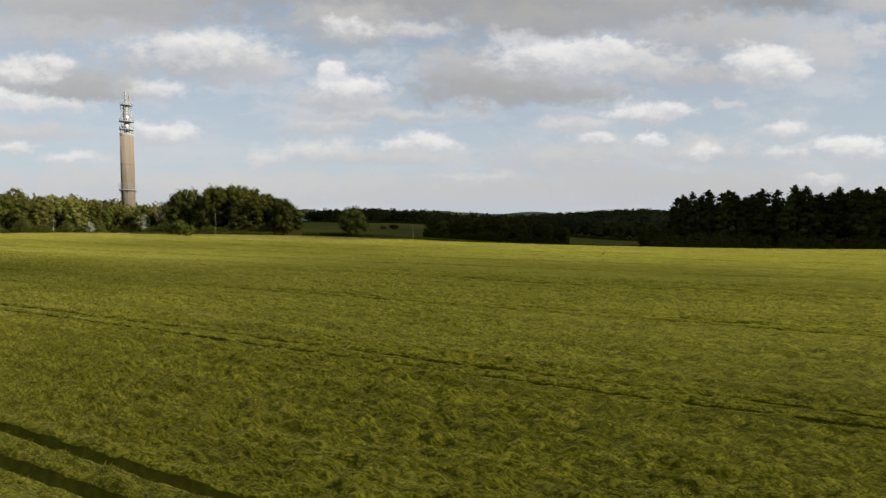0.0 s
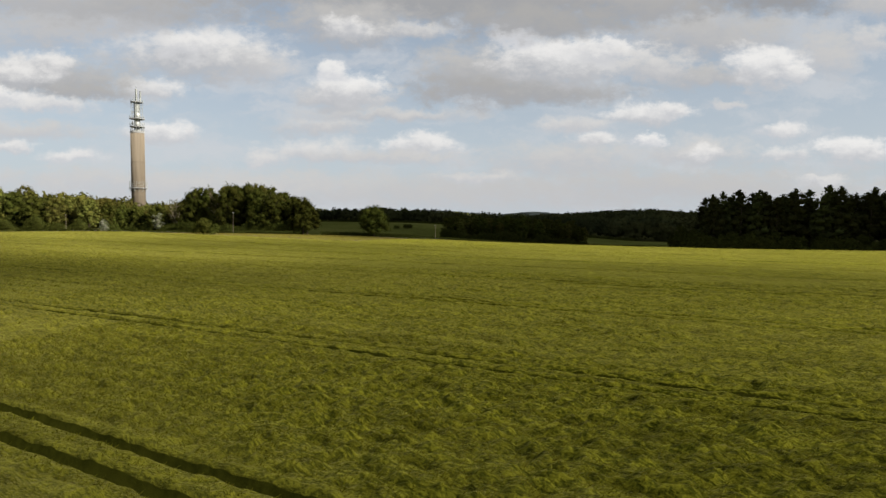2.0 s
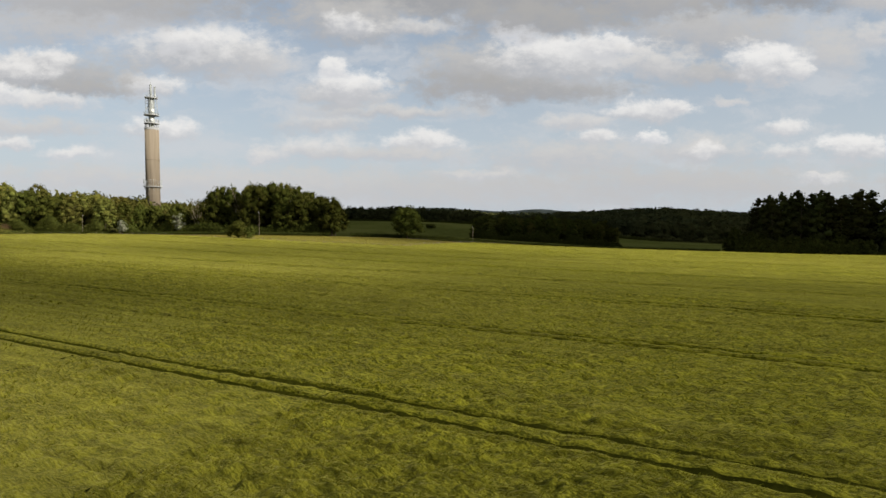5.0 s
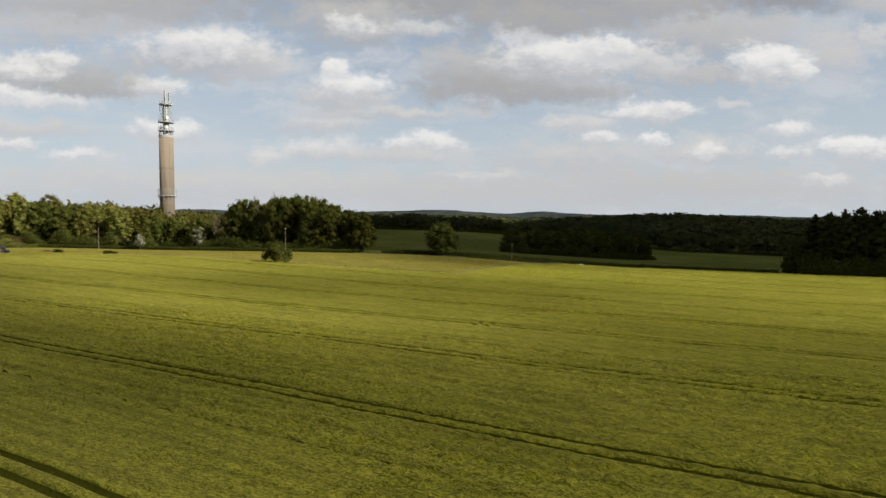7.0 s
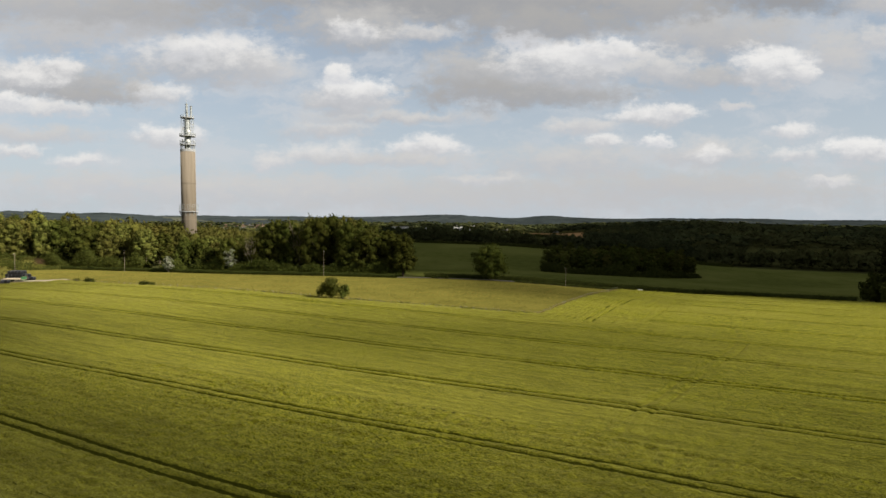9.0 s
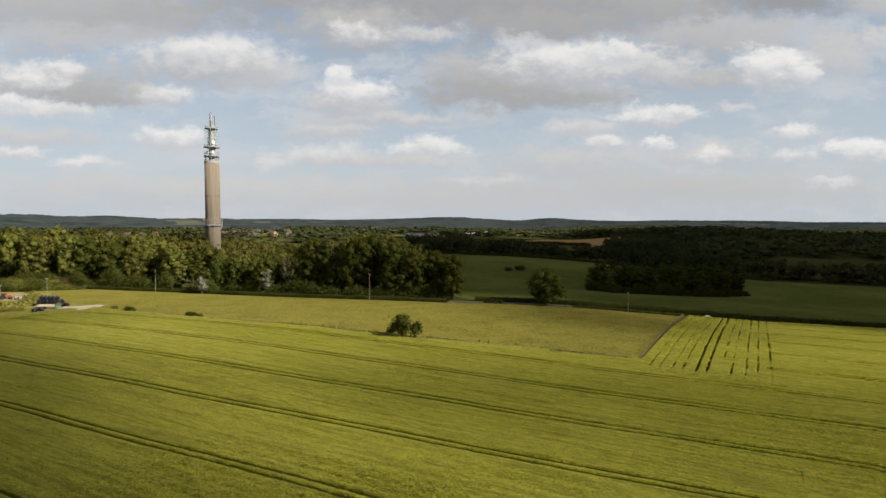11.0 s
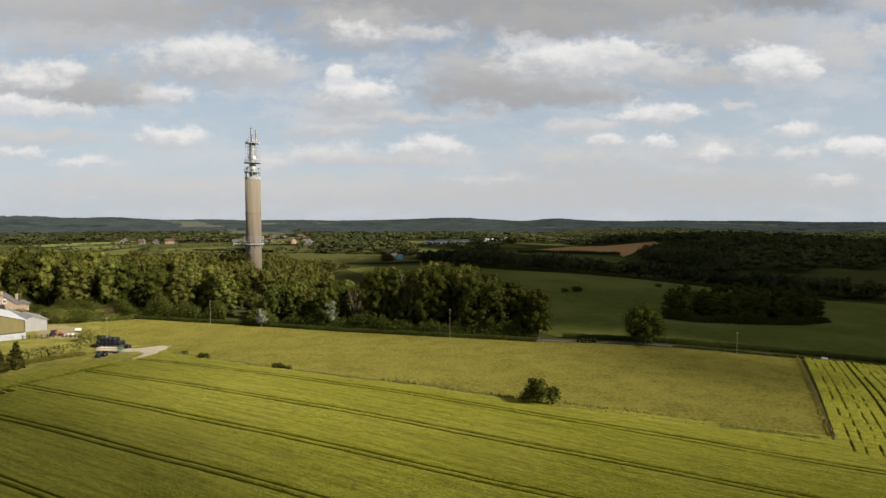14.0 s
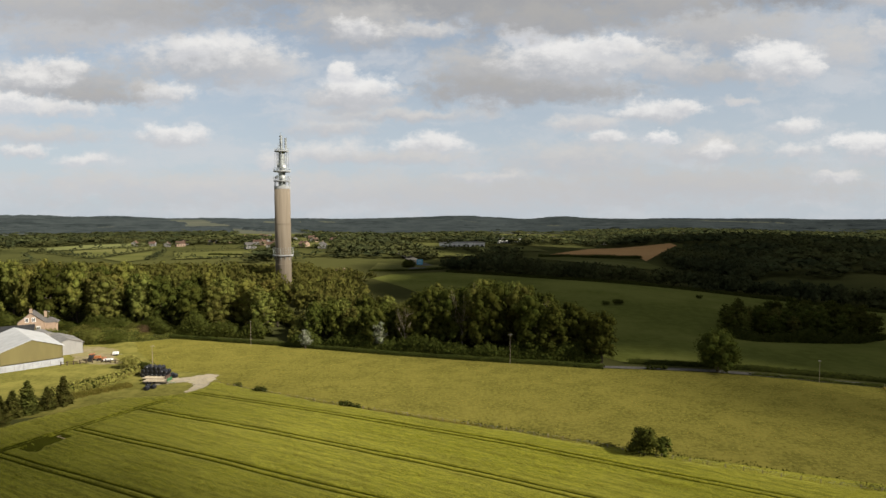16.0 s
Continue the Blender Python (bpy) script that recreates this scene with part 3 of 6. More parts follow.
def crop_top(s, p, fine=1.0):
    """Height of the crop over the land."""
    x, y = to_xy(s, p)
    along_s, lean_p = s + 0.3 * lumps(s, p, 1.1, 9), p + 0.12 * lumps(s, p, 0.9, 10)
    wave = 0.08 * lumps(x, y, 2.4, 1) + 0.10 * lumps(along_s * 0.6, lean_p, 0.62, 2) + 0.06 * lumps(s, p * 0.2, 9.0, 7) + 0.14 * (lumps(s * 0.12, p, 0.85, 11) - 0.5)
    if fine > 0:
        wave = wave + fine * (0.36 * lumps(along_s * 0.5, lean_p, 0.27, 3) ** 1.4 + 0.18 * lumps(along_s * 0.6, lean_p, 0.16, 4))
    off = np.abs(np.asarray(p)[..., None] - np.array(RUTS)).min(-1) if np.size(p) < 4e6 else 9.0
    wave = (wave - 0.16 - 0.23 * fine) * (0.3 + 0.7 * sm(0.3, 1.1, off))
    cut = np.zeros(np.broadcast(s, p).shape)
    ragged = 0.025 * (lumps(s, p, 0.5, 5) - 0.5)
    for c in RUTS:
        cut = np.maximum(cut, 0.72 * (1 - sm(0.15, 0.36, np.abs(p - c) + ragged)))
    cut = np.where(((p > 130) & (s < -87)) | (s < -276.5), 0.0, cut)
    for i, c in enumerate(CROSS):
        deep = i in DEEP_CROSS
        w = 0.24 if deep else 0.15
        patchy = sm(0.05, 0.25, lumps(s * 0.0 + 9.0 * i, p, 1.6, 40 + i)) if deep else sm(0.30, 0.60, lumps(s * 0.0 + 9.0 * i, p, 2.6, 40 + i))
        wander = 0.10 * (lumps(s * 0.0, p, 3.0, 60 + i) - 0.5)
        cut = np.maximum(cut, (1 - sm(0.5 * w, 1.4 * w, np.abs(s - c + wander))) * sm(126, 128 + 1.5 * (i % 3), p) * patchy * (0.58 if deep else 0.44))
    bend = np.abs(s - np.interp(p, (64, 67, 72, 80, 93, 110, 123, 135, 142, 150), (-80, -79.4, -78.2, -76.3, -74.3, -70.4, -68.6, -69.9, -72.1, -80)))
    faint = 0.24 * sm(63, 67, p) * (1 - sm(144, 149, p)) * sm(-1.3, -0.6, np.sin(p * 0.7) + np.sin(p * 0.23 + 1))
    cut = np.maximum(cut, faint * (1 - sm(0.15, 0.34, np.abs(bend - 0.9))))
    for c in HEADLAND:
        cut = np.maximum(cut, (1 - sm(0.2, 0.42, np.abs(s - c + 0.5 * (lumps(s * 0.0, p, 9.0, 71) - 0.5)))) * (1 - sm(111, 113, p)))
    for c in (-281.0, -284.2, -288.0):
        cut = np.maximum(cut, 0.3 * (1 - sm(0.1, 0.5, np.abs(s - c + 0.8 * (lumps(s * 0.0, p, 12.0, 72) - 0.5)))) * (1 - sm(104, 110, p)))
    bald = np.hypot(np.maximum(np.abs(p - 82.5) - 3.6, 0), np.maximum(np.abs(s + 274.0 + 0.16 * (p - 82.5) + 0.5 * (lumps(s, p, 0.9, 73) - 0.5)) - 1.6, 0))
    cut = np.maximum(cut, 1 - sm(0.6, 0.8, bald))
    return np.maximum(0.80 + wave - 0.80 * cut, 0.03)


def spread(lines, lo, hi, step):
    """Grid lines at that step from lo to hi, with extra ones at each rut."""
    out = [lo + (hi - lo) * k / round((hi - lo) / step) for k in range(round((hi - lo) / step) + 1)]
    out = [v for v in out if v in (lo, hi) or all(abs(v - c) > 0.53 for c in lines)]
    out += [c + d for c in lines if lo + 0.5 < c < hi - 0.5 for d in (-0.42, -0.29, -0.16, 0.16, 0.29, 0.42)]
    return sorted(set(out))


def barley():
    crop = thing("barley_crop", "ripening yellow-green barley field with dark wheel tracks", "crop field", kind="stuff")
    close, near, middle, strip = (-46.0, 16.0, 5.0, 24.4), (-64.0, 44.0, 2.0, 32.0), (-152.0, 44.0, 32.0, 64.0), (-116.0, -84.0, 124.0, 230.0)

    def sheet(ss, pp, fine, holes=()):
        ss, pp = np.array(ss), np.array(pp)
        S, P = np.meshgrid(ss, pp)
        S2 = np.maximum(S, near_left(P))
        P2 = np.minimum(P, far_edge(S2))
        top = crop_top(S2, P2, fine)
        top = np.where((S2 > S + 1e-6) | (P2 < P - 1e-6), 0.42, top)
        sway = 0.14 * np.sin(S2 / 8.0) + 0.03 * np.sin(S2 / 2.7)
        X, Y = to_xy(S2, P2 + sway * (P2 < 126))
        V = np.stack([X, Y, ground(X, Y) + top], -1).reshape(-1, 3)
        n = len(ss)
        a = (np.arange(len(pp) - 1)[:, None] * n + np.arange(n - 1)).ravel()
        q = np.stack([a, a + 1, a + n + 1, a + n], 1)
        cs, cp = S.ravel()[q].mean(1), P.ravel()[q].mean(1)
        keep = np.linalg.norm(np.cross(V[q[:, 2]] - V[q[:, 0]], V[q[:, 3]] - V[q[:, 1]]), axis=1) > 1e-4
        for s0, s1, p0, p1 in holes:
            keep &= ~((cs > s0) & (cs < s1) & (cp > p0) & (cp < p1))
        q = q[keep]
        used, back = np.unique(q, return_inverse=True)
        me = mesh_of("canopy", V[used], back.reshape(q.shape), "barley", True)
        me.materials.append(M["shaded_stalks"])
        # low faces take the stalk material with the painted shade
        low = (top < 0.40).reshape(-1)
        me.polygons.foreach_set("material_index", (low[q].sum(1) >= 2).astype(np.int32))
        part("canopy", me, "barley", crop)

    def ears(s0, s1, p0, p1, dense, size, fine, seed, holes=()):
        """Bearded ears that stand out of the canopy, bent by the wind."""
        rng = np.random.default_rng(seed)
        k = int((s1 - s0) * (p1 - p0) * dense)
        s, p = rng.uniform(s0, s1, k), rng.uniform(p0, p1, k)
        keep = (p < far_edge(s) - 0.4) & (s > near_left(p) + 0.5)
        for a, z, c, d in holes:
            keep &= ~((s > a) & (s < z) & (p > c) & (p < d))
        s, p = s[keep], p[keep]
        top = crop_top(s, p, fine)
        keep = (top > 0.6) & (np.abs(p[:, None] - np.array(RUTS)).min(1) > 0.46)
        s, p, top = s[keep], p[keep], top[keep]
        k = len(s)
        sway = 0.14 * np.sin(s / 8.0) + 0.03 * np.sin(s / 2.7)
        x, y = to_xy(s, p + sway * (p < 126))
        a, L = rng.uniform(0, 2 * np.pi, k), size * rng.uniform(0.6, 1.3, k)
        wide = np.stack([np.cos(a), np.sin(a), 0 * a], -1) * (0.15 * L)[:, None]
        foot = np.stack([x, y, ground(x, y) + top - 0.35 * L], -1)
        tip = foot + np.stack([0.62 + rng.normal(0, 0.3, k), -0.33 + rng.normal(0, 0.3, k), rng.uniform(0.5, 0.9, k)], -1) * L[:, None]
        v = np.stack([foot - wide, foot + wide, tip], 1).reshape(-1, 3)
        part("ears", mesh_of("ears", v, np.arange(len(v)).reshape(-1, 3), "ears"), "ears", crop)

    bent = (-84.0, -64.0, 64.0, 150.0)
    sheet(spread([], close[0], close[1], 0.11), spread(RUTS, close[2], close[3], 0.11), 1.0)
    sheet(spread([], near[0], close[0], 0.30) + spread([], close[0], close[1], 0.30)[1:] + spread([], close[1], near[1], 0.30)[1:], spread(RUTS, near[2], close[2], 0.3) + spread(RUTS, close[2], close[3], 0.3)[1:] + spread(RUTS, close[3], near[3], 0.28)[1:], 1.0, (close,))
    sheet(spread([], middle[0], middle[1], 0.32), spread(RUTS, middle[2], middle[3], 0.28), 1.0)
    sheet(spread([], strip[0], -84.0, 0.16), spread(RUTS, strip[2], strip[3], 0.55), 0.5)
    sheet(spread([], bent[0], bent[1], 0.30), spread(RUTS, bent[2], bent[3], 0.8), 0.5)
    ss = spread(HEADLAND + [-275.4, -274.4, -273.4, -272.4], -305, -152, 1.4) + spread([], -152, -116, 1.4)[1:] + spread([], -116, -84, 1.4)[1:] + spread([], -84, -64, 1.4)[1:] + spread([], -64, 44, 1.4)[1:] + spread([], 44, 72, 1.4)[1:] + spread([], 72, 260, 2.4)[1:]
    pp = [-180.0, -150.0, -120.0, -95.0, -75.0, -60.0] + spread(RUTS, -45, 2, 1.0) + spread(RUTS, 2, 32, 1.0)[1:] + spread(RUTS, 32, 64, 1.0)[1:] + spread(RUTS, 64, 124, 0.7)[1:] + spread(RUTS, 124, 150, 0.9)[1:] + spread(RUTS, 150, 230, 0.9)[1:] + [236.0, 245.0]
    sheet(ss, pp, 0.5, (near, middle, strip, bent))
    ears(-46, 16, 5, 24, 120, 0.22, 1.0, 1)
    ears(-66, 24, 24, 40, 30, 0.24, 1.0, 2)
    ears(-150, 24, 40, 64, 12, 0.34, 1.0, 6)
    ears(-150, -50, 6, 40, 9, 0.34, 0.5, 5, ((-66, -50, 24, 40),))
    ears(-295, -84, 30, 136, 1.6, 0.42, 0.5, 3, (middle,))
    ears(-112, 180, 64, 236, 0.8, 0.46, 0.5, 4, ((-112, -84, 64, 136),))


barley()


# ---- trees ----
def leaves(rng, centres, radii, per, size, squash=0.85, hollow=0.72, least=8):
    """Leaf clumps on lobes: diamonds that face outwards, and a darker core in each lobe."""
    ico = bmesh.new()
    if least < 8:
        bmesh.ops.create_cone(ico, cap_ends=False, segments=5, radius1=0.95, radius2=0.0, depth=1.3, matrix=Matrix.Translation((0, 0, 0.35)))
    else:
        bmesh.ops.create_icosphere(ico, subdivisions=1, radius=1.0)
    iv = np.array([v.co[:] for v in ico.verts])
    it = np.array([[v.index for v in f.verts] for f in ico.faces])
    ico.free()
    verts, tris, n = [], [], 0
    for c, r in zip(centres, radii):
        k = max(least, int(per * r * r))
        d = rng.normal(0, 1, (k, 3))
        d[:, 2] += 0.25
        d /= np.linalg.norm(d, axis=1, keepdims=True)
        at = c + d * r * rng.uniform(0.62, 1.16, (k, 1)) * (1, 1, squash)
        nor = d + rng.normal(0, 0.45, (k, 3))
        nor /= np.linalg.norm(nor, axis=1, keepdims=True)
        t = np.cross(nor, rng.normal(0, 1, (k, 3)))
        t /= np.linalg.norm(t, axis=1, keepdims=True) + 1e-9
        b = np.cross(nor, t)
        L = size * rng.uniform(0.6, 1.3, (k, 1))
        quad = np.stack([at - t * L * 0.5, at + b * L * 0.36 + nor * L * 0.1, at + t * L * 0.55, at - b * L * 0.36 + nor * L * 0.1], 1)
        verts.append(quad.reshape(-1, 3))
        i = n + np.arange(k)[:, None] * 4
        tris += [i + [0, 1, 2], i + [0, 2, 3]]
        n += 4 * k
        verts.append(c + iv * r * hollow * (1, 1, squash) * rng.uniform(0.75, 1.05, (len(iv), 1)))
        tris.append(it + n)
        n += len(iv)
    return np.concatenate(verts), np.concatenate(tris)


def trunk_mesh(rng, h, r, limbs, spreading):
    bm = bmesh.new()
    lean = rng.normal(0, 0.02 * h, 2)
    mid, tip = (lean[0] * 0.5, lean[1] * 0.5, h * 0.35), (lean[0], lean[1], h * 0.8)
    tube(bm, (0, 0, -0.4), (0, 0, 0.5), r * 1.5, r * 1.1, 9)
    tube(bm, (0, 0, 0.4), mid, r * 1.1, r * 0.8, 9)
    tube(bm, mid, tip, r * 0.8, r * 0.2, 7)
    for i in range(limbs):
        a, f = 2.4 * i + rng.uniform(-0.4, 0.4), rng.uniform(0.28, 0.6)
        start = Vector((lean[0] * f, lean[1] * f, h * f))
        end = start + Vector((math.cos(a) * spreading, math.sin(a) * spreading, h * rng.uniform(0.12, 0.28)))
        tube(bm, start, end, r * 0.42, r * 0.1, 6)
    return bm


def broadleaf(seed, h, width, material, label, bare=0.04, lobes=21, size=0.72, per=11, category="tree", name="broadleaf_tree"):
    """A deciduous tree with its foot at the origin."""
    rng = np.random.default_rng(seed)
    ob = thing(name, label, category)
    part("trunk", trunk_mesh(rng, h, 0.018 * h + 0.06, 5, width * 0.3), "bark", ob)
    centres, radii = [], []
    mid, rx, rz = h * (bare + (1 - bare) * 0.46), width / 2, h * (1 - bare) / 2
    for i in range(lobes):
        up = 1 - 1.72 * (i + 0.5) / lobes
        a = 2.399 * i + rng.uniform(-0.7, 0.7)
        out = (math.sqrt(max(0.05, 1 - up * up)) if up > 0 else 1 - 0.3 * up * up) * rng.uniform(0.62, 1.12)
        r = rx * rng.uniform(0.20, 0.40)
        centres.append(np.array([math.cos(a) * out * (rx - 0.8 * r), math.sin(a) * out * (rx - 0.8 * r), mid + up * (rz * 1.08 - r * 0.8)]))
        radii.append(r)
    for z, r in ((0.15, 0.66), (-0.35, 0.62), (0.55, 0.42)):
        centres.append(np.array([0, 0, mid + rz * z]))
        radii.append(rx * r)
    v, t = leaves(rng, centres, radii, per, size)
    part("crown", mesh_of("crown", v, t, material), material, ob)
    return ob


def bare_tree(seed, h, label):
    """A nearly leafless tree: a fan of ascending branches with few leaves."""
    rng = np.random.default_rng(seed)
    ob = thing("bare_tree", label, "tree")
    bm = bmesh.new()
    tube(bm, (0, 0, -0.3), (0, 0, h * 0.5), 0.28, 0.18, 8)
    tips = []
    for i in range(16):
        a, f = 2.4 * i, 0.15 + 0.05 * (i % 8)
        p0 = Vector((0, 0, h * f))
        p1 = p0 + Vector((math.cos(a) * h * 0.12, math.sin(a) * h * 0.12, h * 0.25))
        p2 = p1 + Vector((math.cos(a) * h * 0.07, math.sin(a) * h * 0.07, h * rng.uniform(0.15, 0.3)))
        tube(bm, p0, p1, 0.10, 0.07, 5)
        tube(bm, p1, p2, 0.07, 0.02, 5)
        tips += [p1, p2]
        for _ in range(3):
            p3 = p1 + Vector((rng.normal(0, 0.08) * h, rng.normal(0, 0.08) * h, h * rng.uniform(0.08, 0.2)))
            tube(bm, p1, p3, 0.045, 0.015, 4)
            tips.append(p3)
    part("trunk", bm, "twig", ob)
    v, t = leaves(rng, [np.array(p) for p in tips], [0.9] * len(tips), 9, 0.45, hollow=0.05)
    part("crown", mesh_of("crown", v, t, "leaf"), "leaf", ob)
    return ob


def conifer(seed, h, width, base, label, name, material="needle", droop=0.25, per=1.0):
    """A conifer: a straight trunk with whorls of needled boughs that shorten upwards."""
    rng = np.random.default_rng(seed)
    ob = thing(name, label, "tree")
    bm = bmesh.new()
    tube(bm, (0, 0, -0.3), (0, 0, h * 0.97), 0.012 * h + 0.05, 0.02, 8)
    part("trunk", bm, "bark", ob)
    quads = []
    z = base * h
    while z < h * 0.99:
        f = (z / h - base) / (1 - base)
        reach = width / 2 * (1 - f) ** 0.9 * (0.6 + 0.4 * min(1, f * 6 + 0.3)) * rng.uniform(0.85, 1.1) + 0.1
        count = 7 if f < 0.8 else 5
        for i in range(count):
            a = rng.uniform(0, 2 * math.pi)
            r = reach * rng.uniform(0.55, 1.12)
            d = np.array([math.cos(a), math.sin(a), -droop + 0.5 * f])
            side = np.array([-math.sin(a), math.cos(a), 0])
            steps = max(2, int(r / 0.55 * per))
            for j in range(steps):
                c = np.array([0, 0, z]) + d * r * (j + 0.7) / steps
                for _ in range(2):
                    L, W = rng.uniform(0.55, 1.05) * (1 - 0.45 * f), rng.uniform(0.25, 0.5) * (1 - 0.4 * f)
                    e = d + rng.normal(0, 0.5, 3)
                    s = side + rng.normal(0, 0.5, 3)
                    cc = c + rng.normal(0, 0.16, 3)
                    quads.append([cc - e * L * 0.5, cc + s * W, cc + e * L * 0.6, cc - s * W])
        z += 0.027 * h * (0.6 + 0.8 * rng.random())
    # dense dark heart of the crown
    for k in range(6):
        z0, z1 = h * (base + (0.93 - base) * k / 6), h * (base + (0.93 - base) * (k + 1) / 6)
        r0, r1 = (width * 0.33 * (1 - (k + i) / 6.2) for i in (0, 1))
        for i in range(8):
            a0, a1 = 2 * math.pi * i / 8, 2 * math.pi * (i + 1) / 8
            quads.append([(r0 * math.cos(a0), r0 * math.sin(a0), z0), (r0 * math.cos(a1), r0 * math.sin(a1), z0), (r1 * math.cos(a1), r1 * math.sin(a1), z1), (r1 * math.cos(a0), r1 * math.sin(a0), z1)])
    q = np.array(quads).reshape(-1, 3)
    part("crown", mesh_of("crown", q, np.arange(len(q)).reshape(-1, 4), material), material, ob)
    return ob


def pine(seed, h, width, label):
    """A plantation pine: a bare lower trunk and a ragged crown of needled clumps."""
    rng = np.random.default_rng(seed)
    ob = thing("pine_tree", label, "tree")
    bm = tube(bmesh.new(), (0, 0, -0.3), (0, 0, h * 0.95), 0.012 * h + 0.06, 0.03, 8)
    centres, radii = [np.array([0, 0, h * z]) for z in (0.88, 0.925, 0.96)], [1.15, 0.95, 0.62]
    for i in range(26):
        f = (i + 0.5) / 26
        z = h * (0.28 + 0.63 * f) + rng.normal(0, 0.3)
        out = width / 2 * (1 - f) ** 0.32 * rng.uniform(0.2, 0.9)
        a = 2.399 * i + rng.uniform(-0.5, 0.5)
        centres.append(np.array([math.cos(a) * out, math.sin(a) * out, z]))
        radii.append(rng.uniform(1.1, 1.8) * (1.2 - 0.5 * f * f))
        tube(bm, (0, 0, z - 0.5), centres[-1], 0.07, 0.03, 3)
    part("trunk", bm, "bark", ob)
    v, t = leaves(rng, centres, radii, 14, 0.62, squash=0.85, hollow=0.7)
    part("crown", mesh_of("crown", v, t, "needle"), "needle", ob)
    return ob


def stand(ob, x, y, scale=1.0, turn=None, sink=0.0, tall=None):
    turn = random.uniform(0, 360) if turn is None else turn
    return pose(x, y, gz(x, y) - sink, 0, 0, turn) @ Matrix.Diagonal((scale, scale, tall or scale, 1))


def place(kinds, spots, group, labels=None):
    """Copies of the kinds at the spots (x, y, scale, height scale); the first of each kind takes the first spot itself."""
    fresh = {id(k): True for k in kinds}
    for i, (x, y, s, tall) in enumerate(spots):
        k = kinds[i % len(kinds)]
        m = stand(k, x, y, s, tall=tall)
        if fresh[id(k)]:
            k.matrix_basis, fresh[id(k)] = m, False
            ob = k
        else:
            ob = copy_thing(k, Matrix.Identity(4))
            ob.matrix_basis = m
        tagged(ob, group=group)


def jittered(poly, gap, seed, avoid=()):
    rng = random.Random(seed)
    xs, ys = [p[0] for p in poly], [p[1] for p in poly]
    out = []
    y, row = min(ys), 0
    while y < max(ys):
        x = min(xs) + (gap / 2 if row % 2 else 0)
        while x < max(xs):
            px, py = x + rng.uniform(-0.32, 0.32) * gap, y + rng.uniform(-0.32, 0.32) * gap
            if bool(inside(poly, px, py)) and all(math.hypot(px - ax, py - ay) > ar for ax, ay, ar in avoid):
                out.append((px, py))
            x += gap
        y += gap * 0.87
        row += 1
    return out


WOOD = [broadleaf(11, 19, 12.5, "leaf", "tall broad-leaved woodland tree with olive green crown", lobes=34, size=0.66),
        broadleaf(12, 20, 11.5, "leaf_yellow", "tall woodland tree with fresh yellow-green leaves", lobes=32, size=0.66),
        broadleaf(13, 18, 13.5, "leaf_dark", "tall woodland tree with dense dark green crown", lobes=36, size=0.66),
        broadleaf(14, 20, 11.5, "leaf", "tall slender woodland tree with olive green crown", bare=0.08, lobes=38, size=0.62),
        broadleaf(15, 17, 12.5, "leaf_yellow", "round-topped woodland tree with yellow-green leaves", lobes=32, size=0.66),
        broadleaf(16, 19, 13.5, "leaf_dark", "spreading woodland tree with dark olive crown", lobes=36, size=0.66)]
rng = random.Random(3)
TOWER = (-216.3, 402.3)
FRONT_RIGHT = [(-74, 267), (-112, 277), (-136, 285), (-142, 318), (-112, 326), (-90, 318), (-72, 278)]
FRONT_MID = [(-138, 287), (-150, 291), (-183, 305), (-178, 338), (-150, 345), (-138, 330)]
FRONT_LEFT = [(-197, 318), (-250, 330), (-330, 345), (-425, 345), (-425, 372), (-330, 372), (-250, 366), (-205, 360)]


def left_height(x):
    return float(np.interp(x, (-330, -290, -250, -206, -175), (29.0, 28.0, 25.5, 20.0, 16.5)))


def wood_height(x, y):
    return float(np.interp(x, (-140, -124, -106, -96, -86, -74), (20, 26.5, 27, 24.5, 21, 16))) * (1.0 if y < 298 else 0.88)


front = [(x, y, rng.uniform(0.9, 1.15), rng.uniform(0.88, 1.04) * wood_height(x, y) / 19) for x, y in jittered(FRONT_RIGHT, 8.6, 1)]
front += [(x, y, rng.uniform(0.66, 0.88), rng.uniform(0.62, 0.88)) for x, y in jittered(FRONT_MID, 7.8, 2)]
spots = [(x, y, rng.uniform(0.95, 1.35), rng.uniform(0.86, 1.04) * left_height(x) / 19) for x, y in jittered(FRONT_LEFT, 11.6, 4)]
rng.shuffle(spots)
rng.shuffle(front)
place(WOOD, spots, "woodland trees along the lane")
place([copy_thing(WOOD[i], Matrix.Identity(4)) for i in (2, 5, 2, 0, 5, 2, 3, 5)], front, "woodland trees along the lane")

# standing apart
LIME = broadleaf(31, 13.8, 14.4, "leaf_dark", "single round dark green field tree beside the lane", bare=0.02, lobes=34, size=0.55, per=26)
LIME.matrix_basis = stand(LIME, -39.2, 256.5, 1.0, turn=20)
EDGE = broadleaf(32, 17.5, 10.5, "leaf_dark", "dark green oak at the end of the wood", bare=0.03, lobes=30, size=0.6, per=26)
EDGE.matrix_basis = stand(EDGE, -72.5, 267.0, 1.0, turn=50)
for i, (x, y, h) in enumerate(((-139, 287, 17), (-118, 286, 24), (-92, 276, 20), (-133, 301, 19))):
    b = bare_tree(40 + i, h, "pale thin-leaved tree at the edge of the wood")
    b.matrix_basis = stand(b, x, y)
for i, (x, y, h, w) in enumerate(((-176.5, 291, 7.5, 6.0), (-148.5, 288, 11, 7.0))):
    b = broadleaf(50 + i, h, w, "blossom", "small tree in white blossom at the wood's edge", bare=0.1, lobes=9, size=0.5, per=36, name="blossom_tree")
    b.matrix_basis = stand(b, x, y)

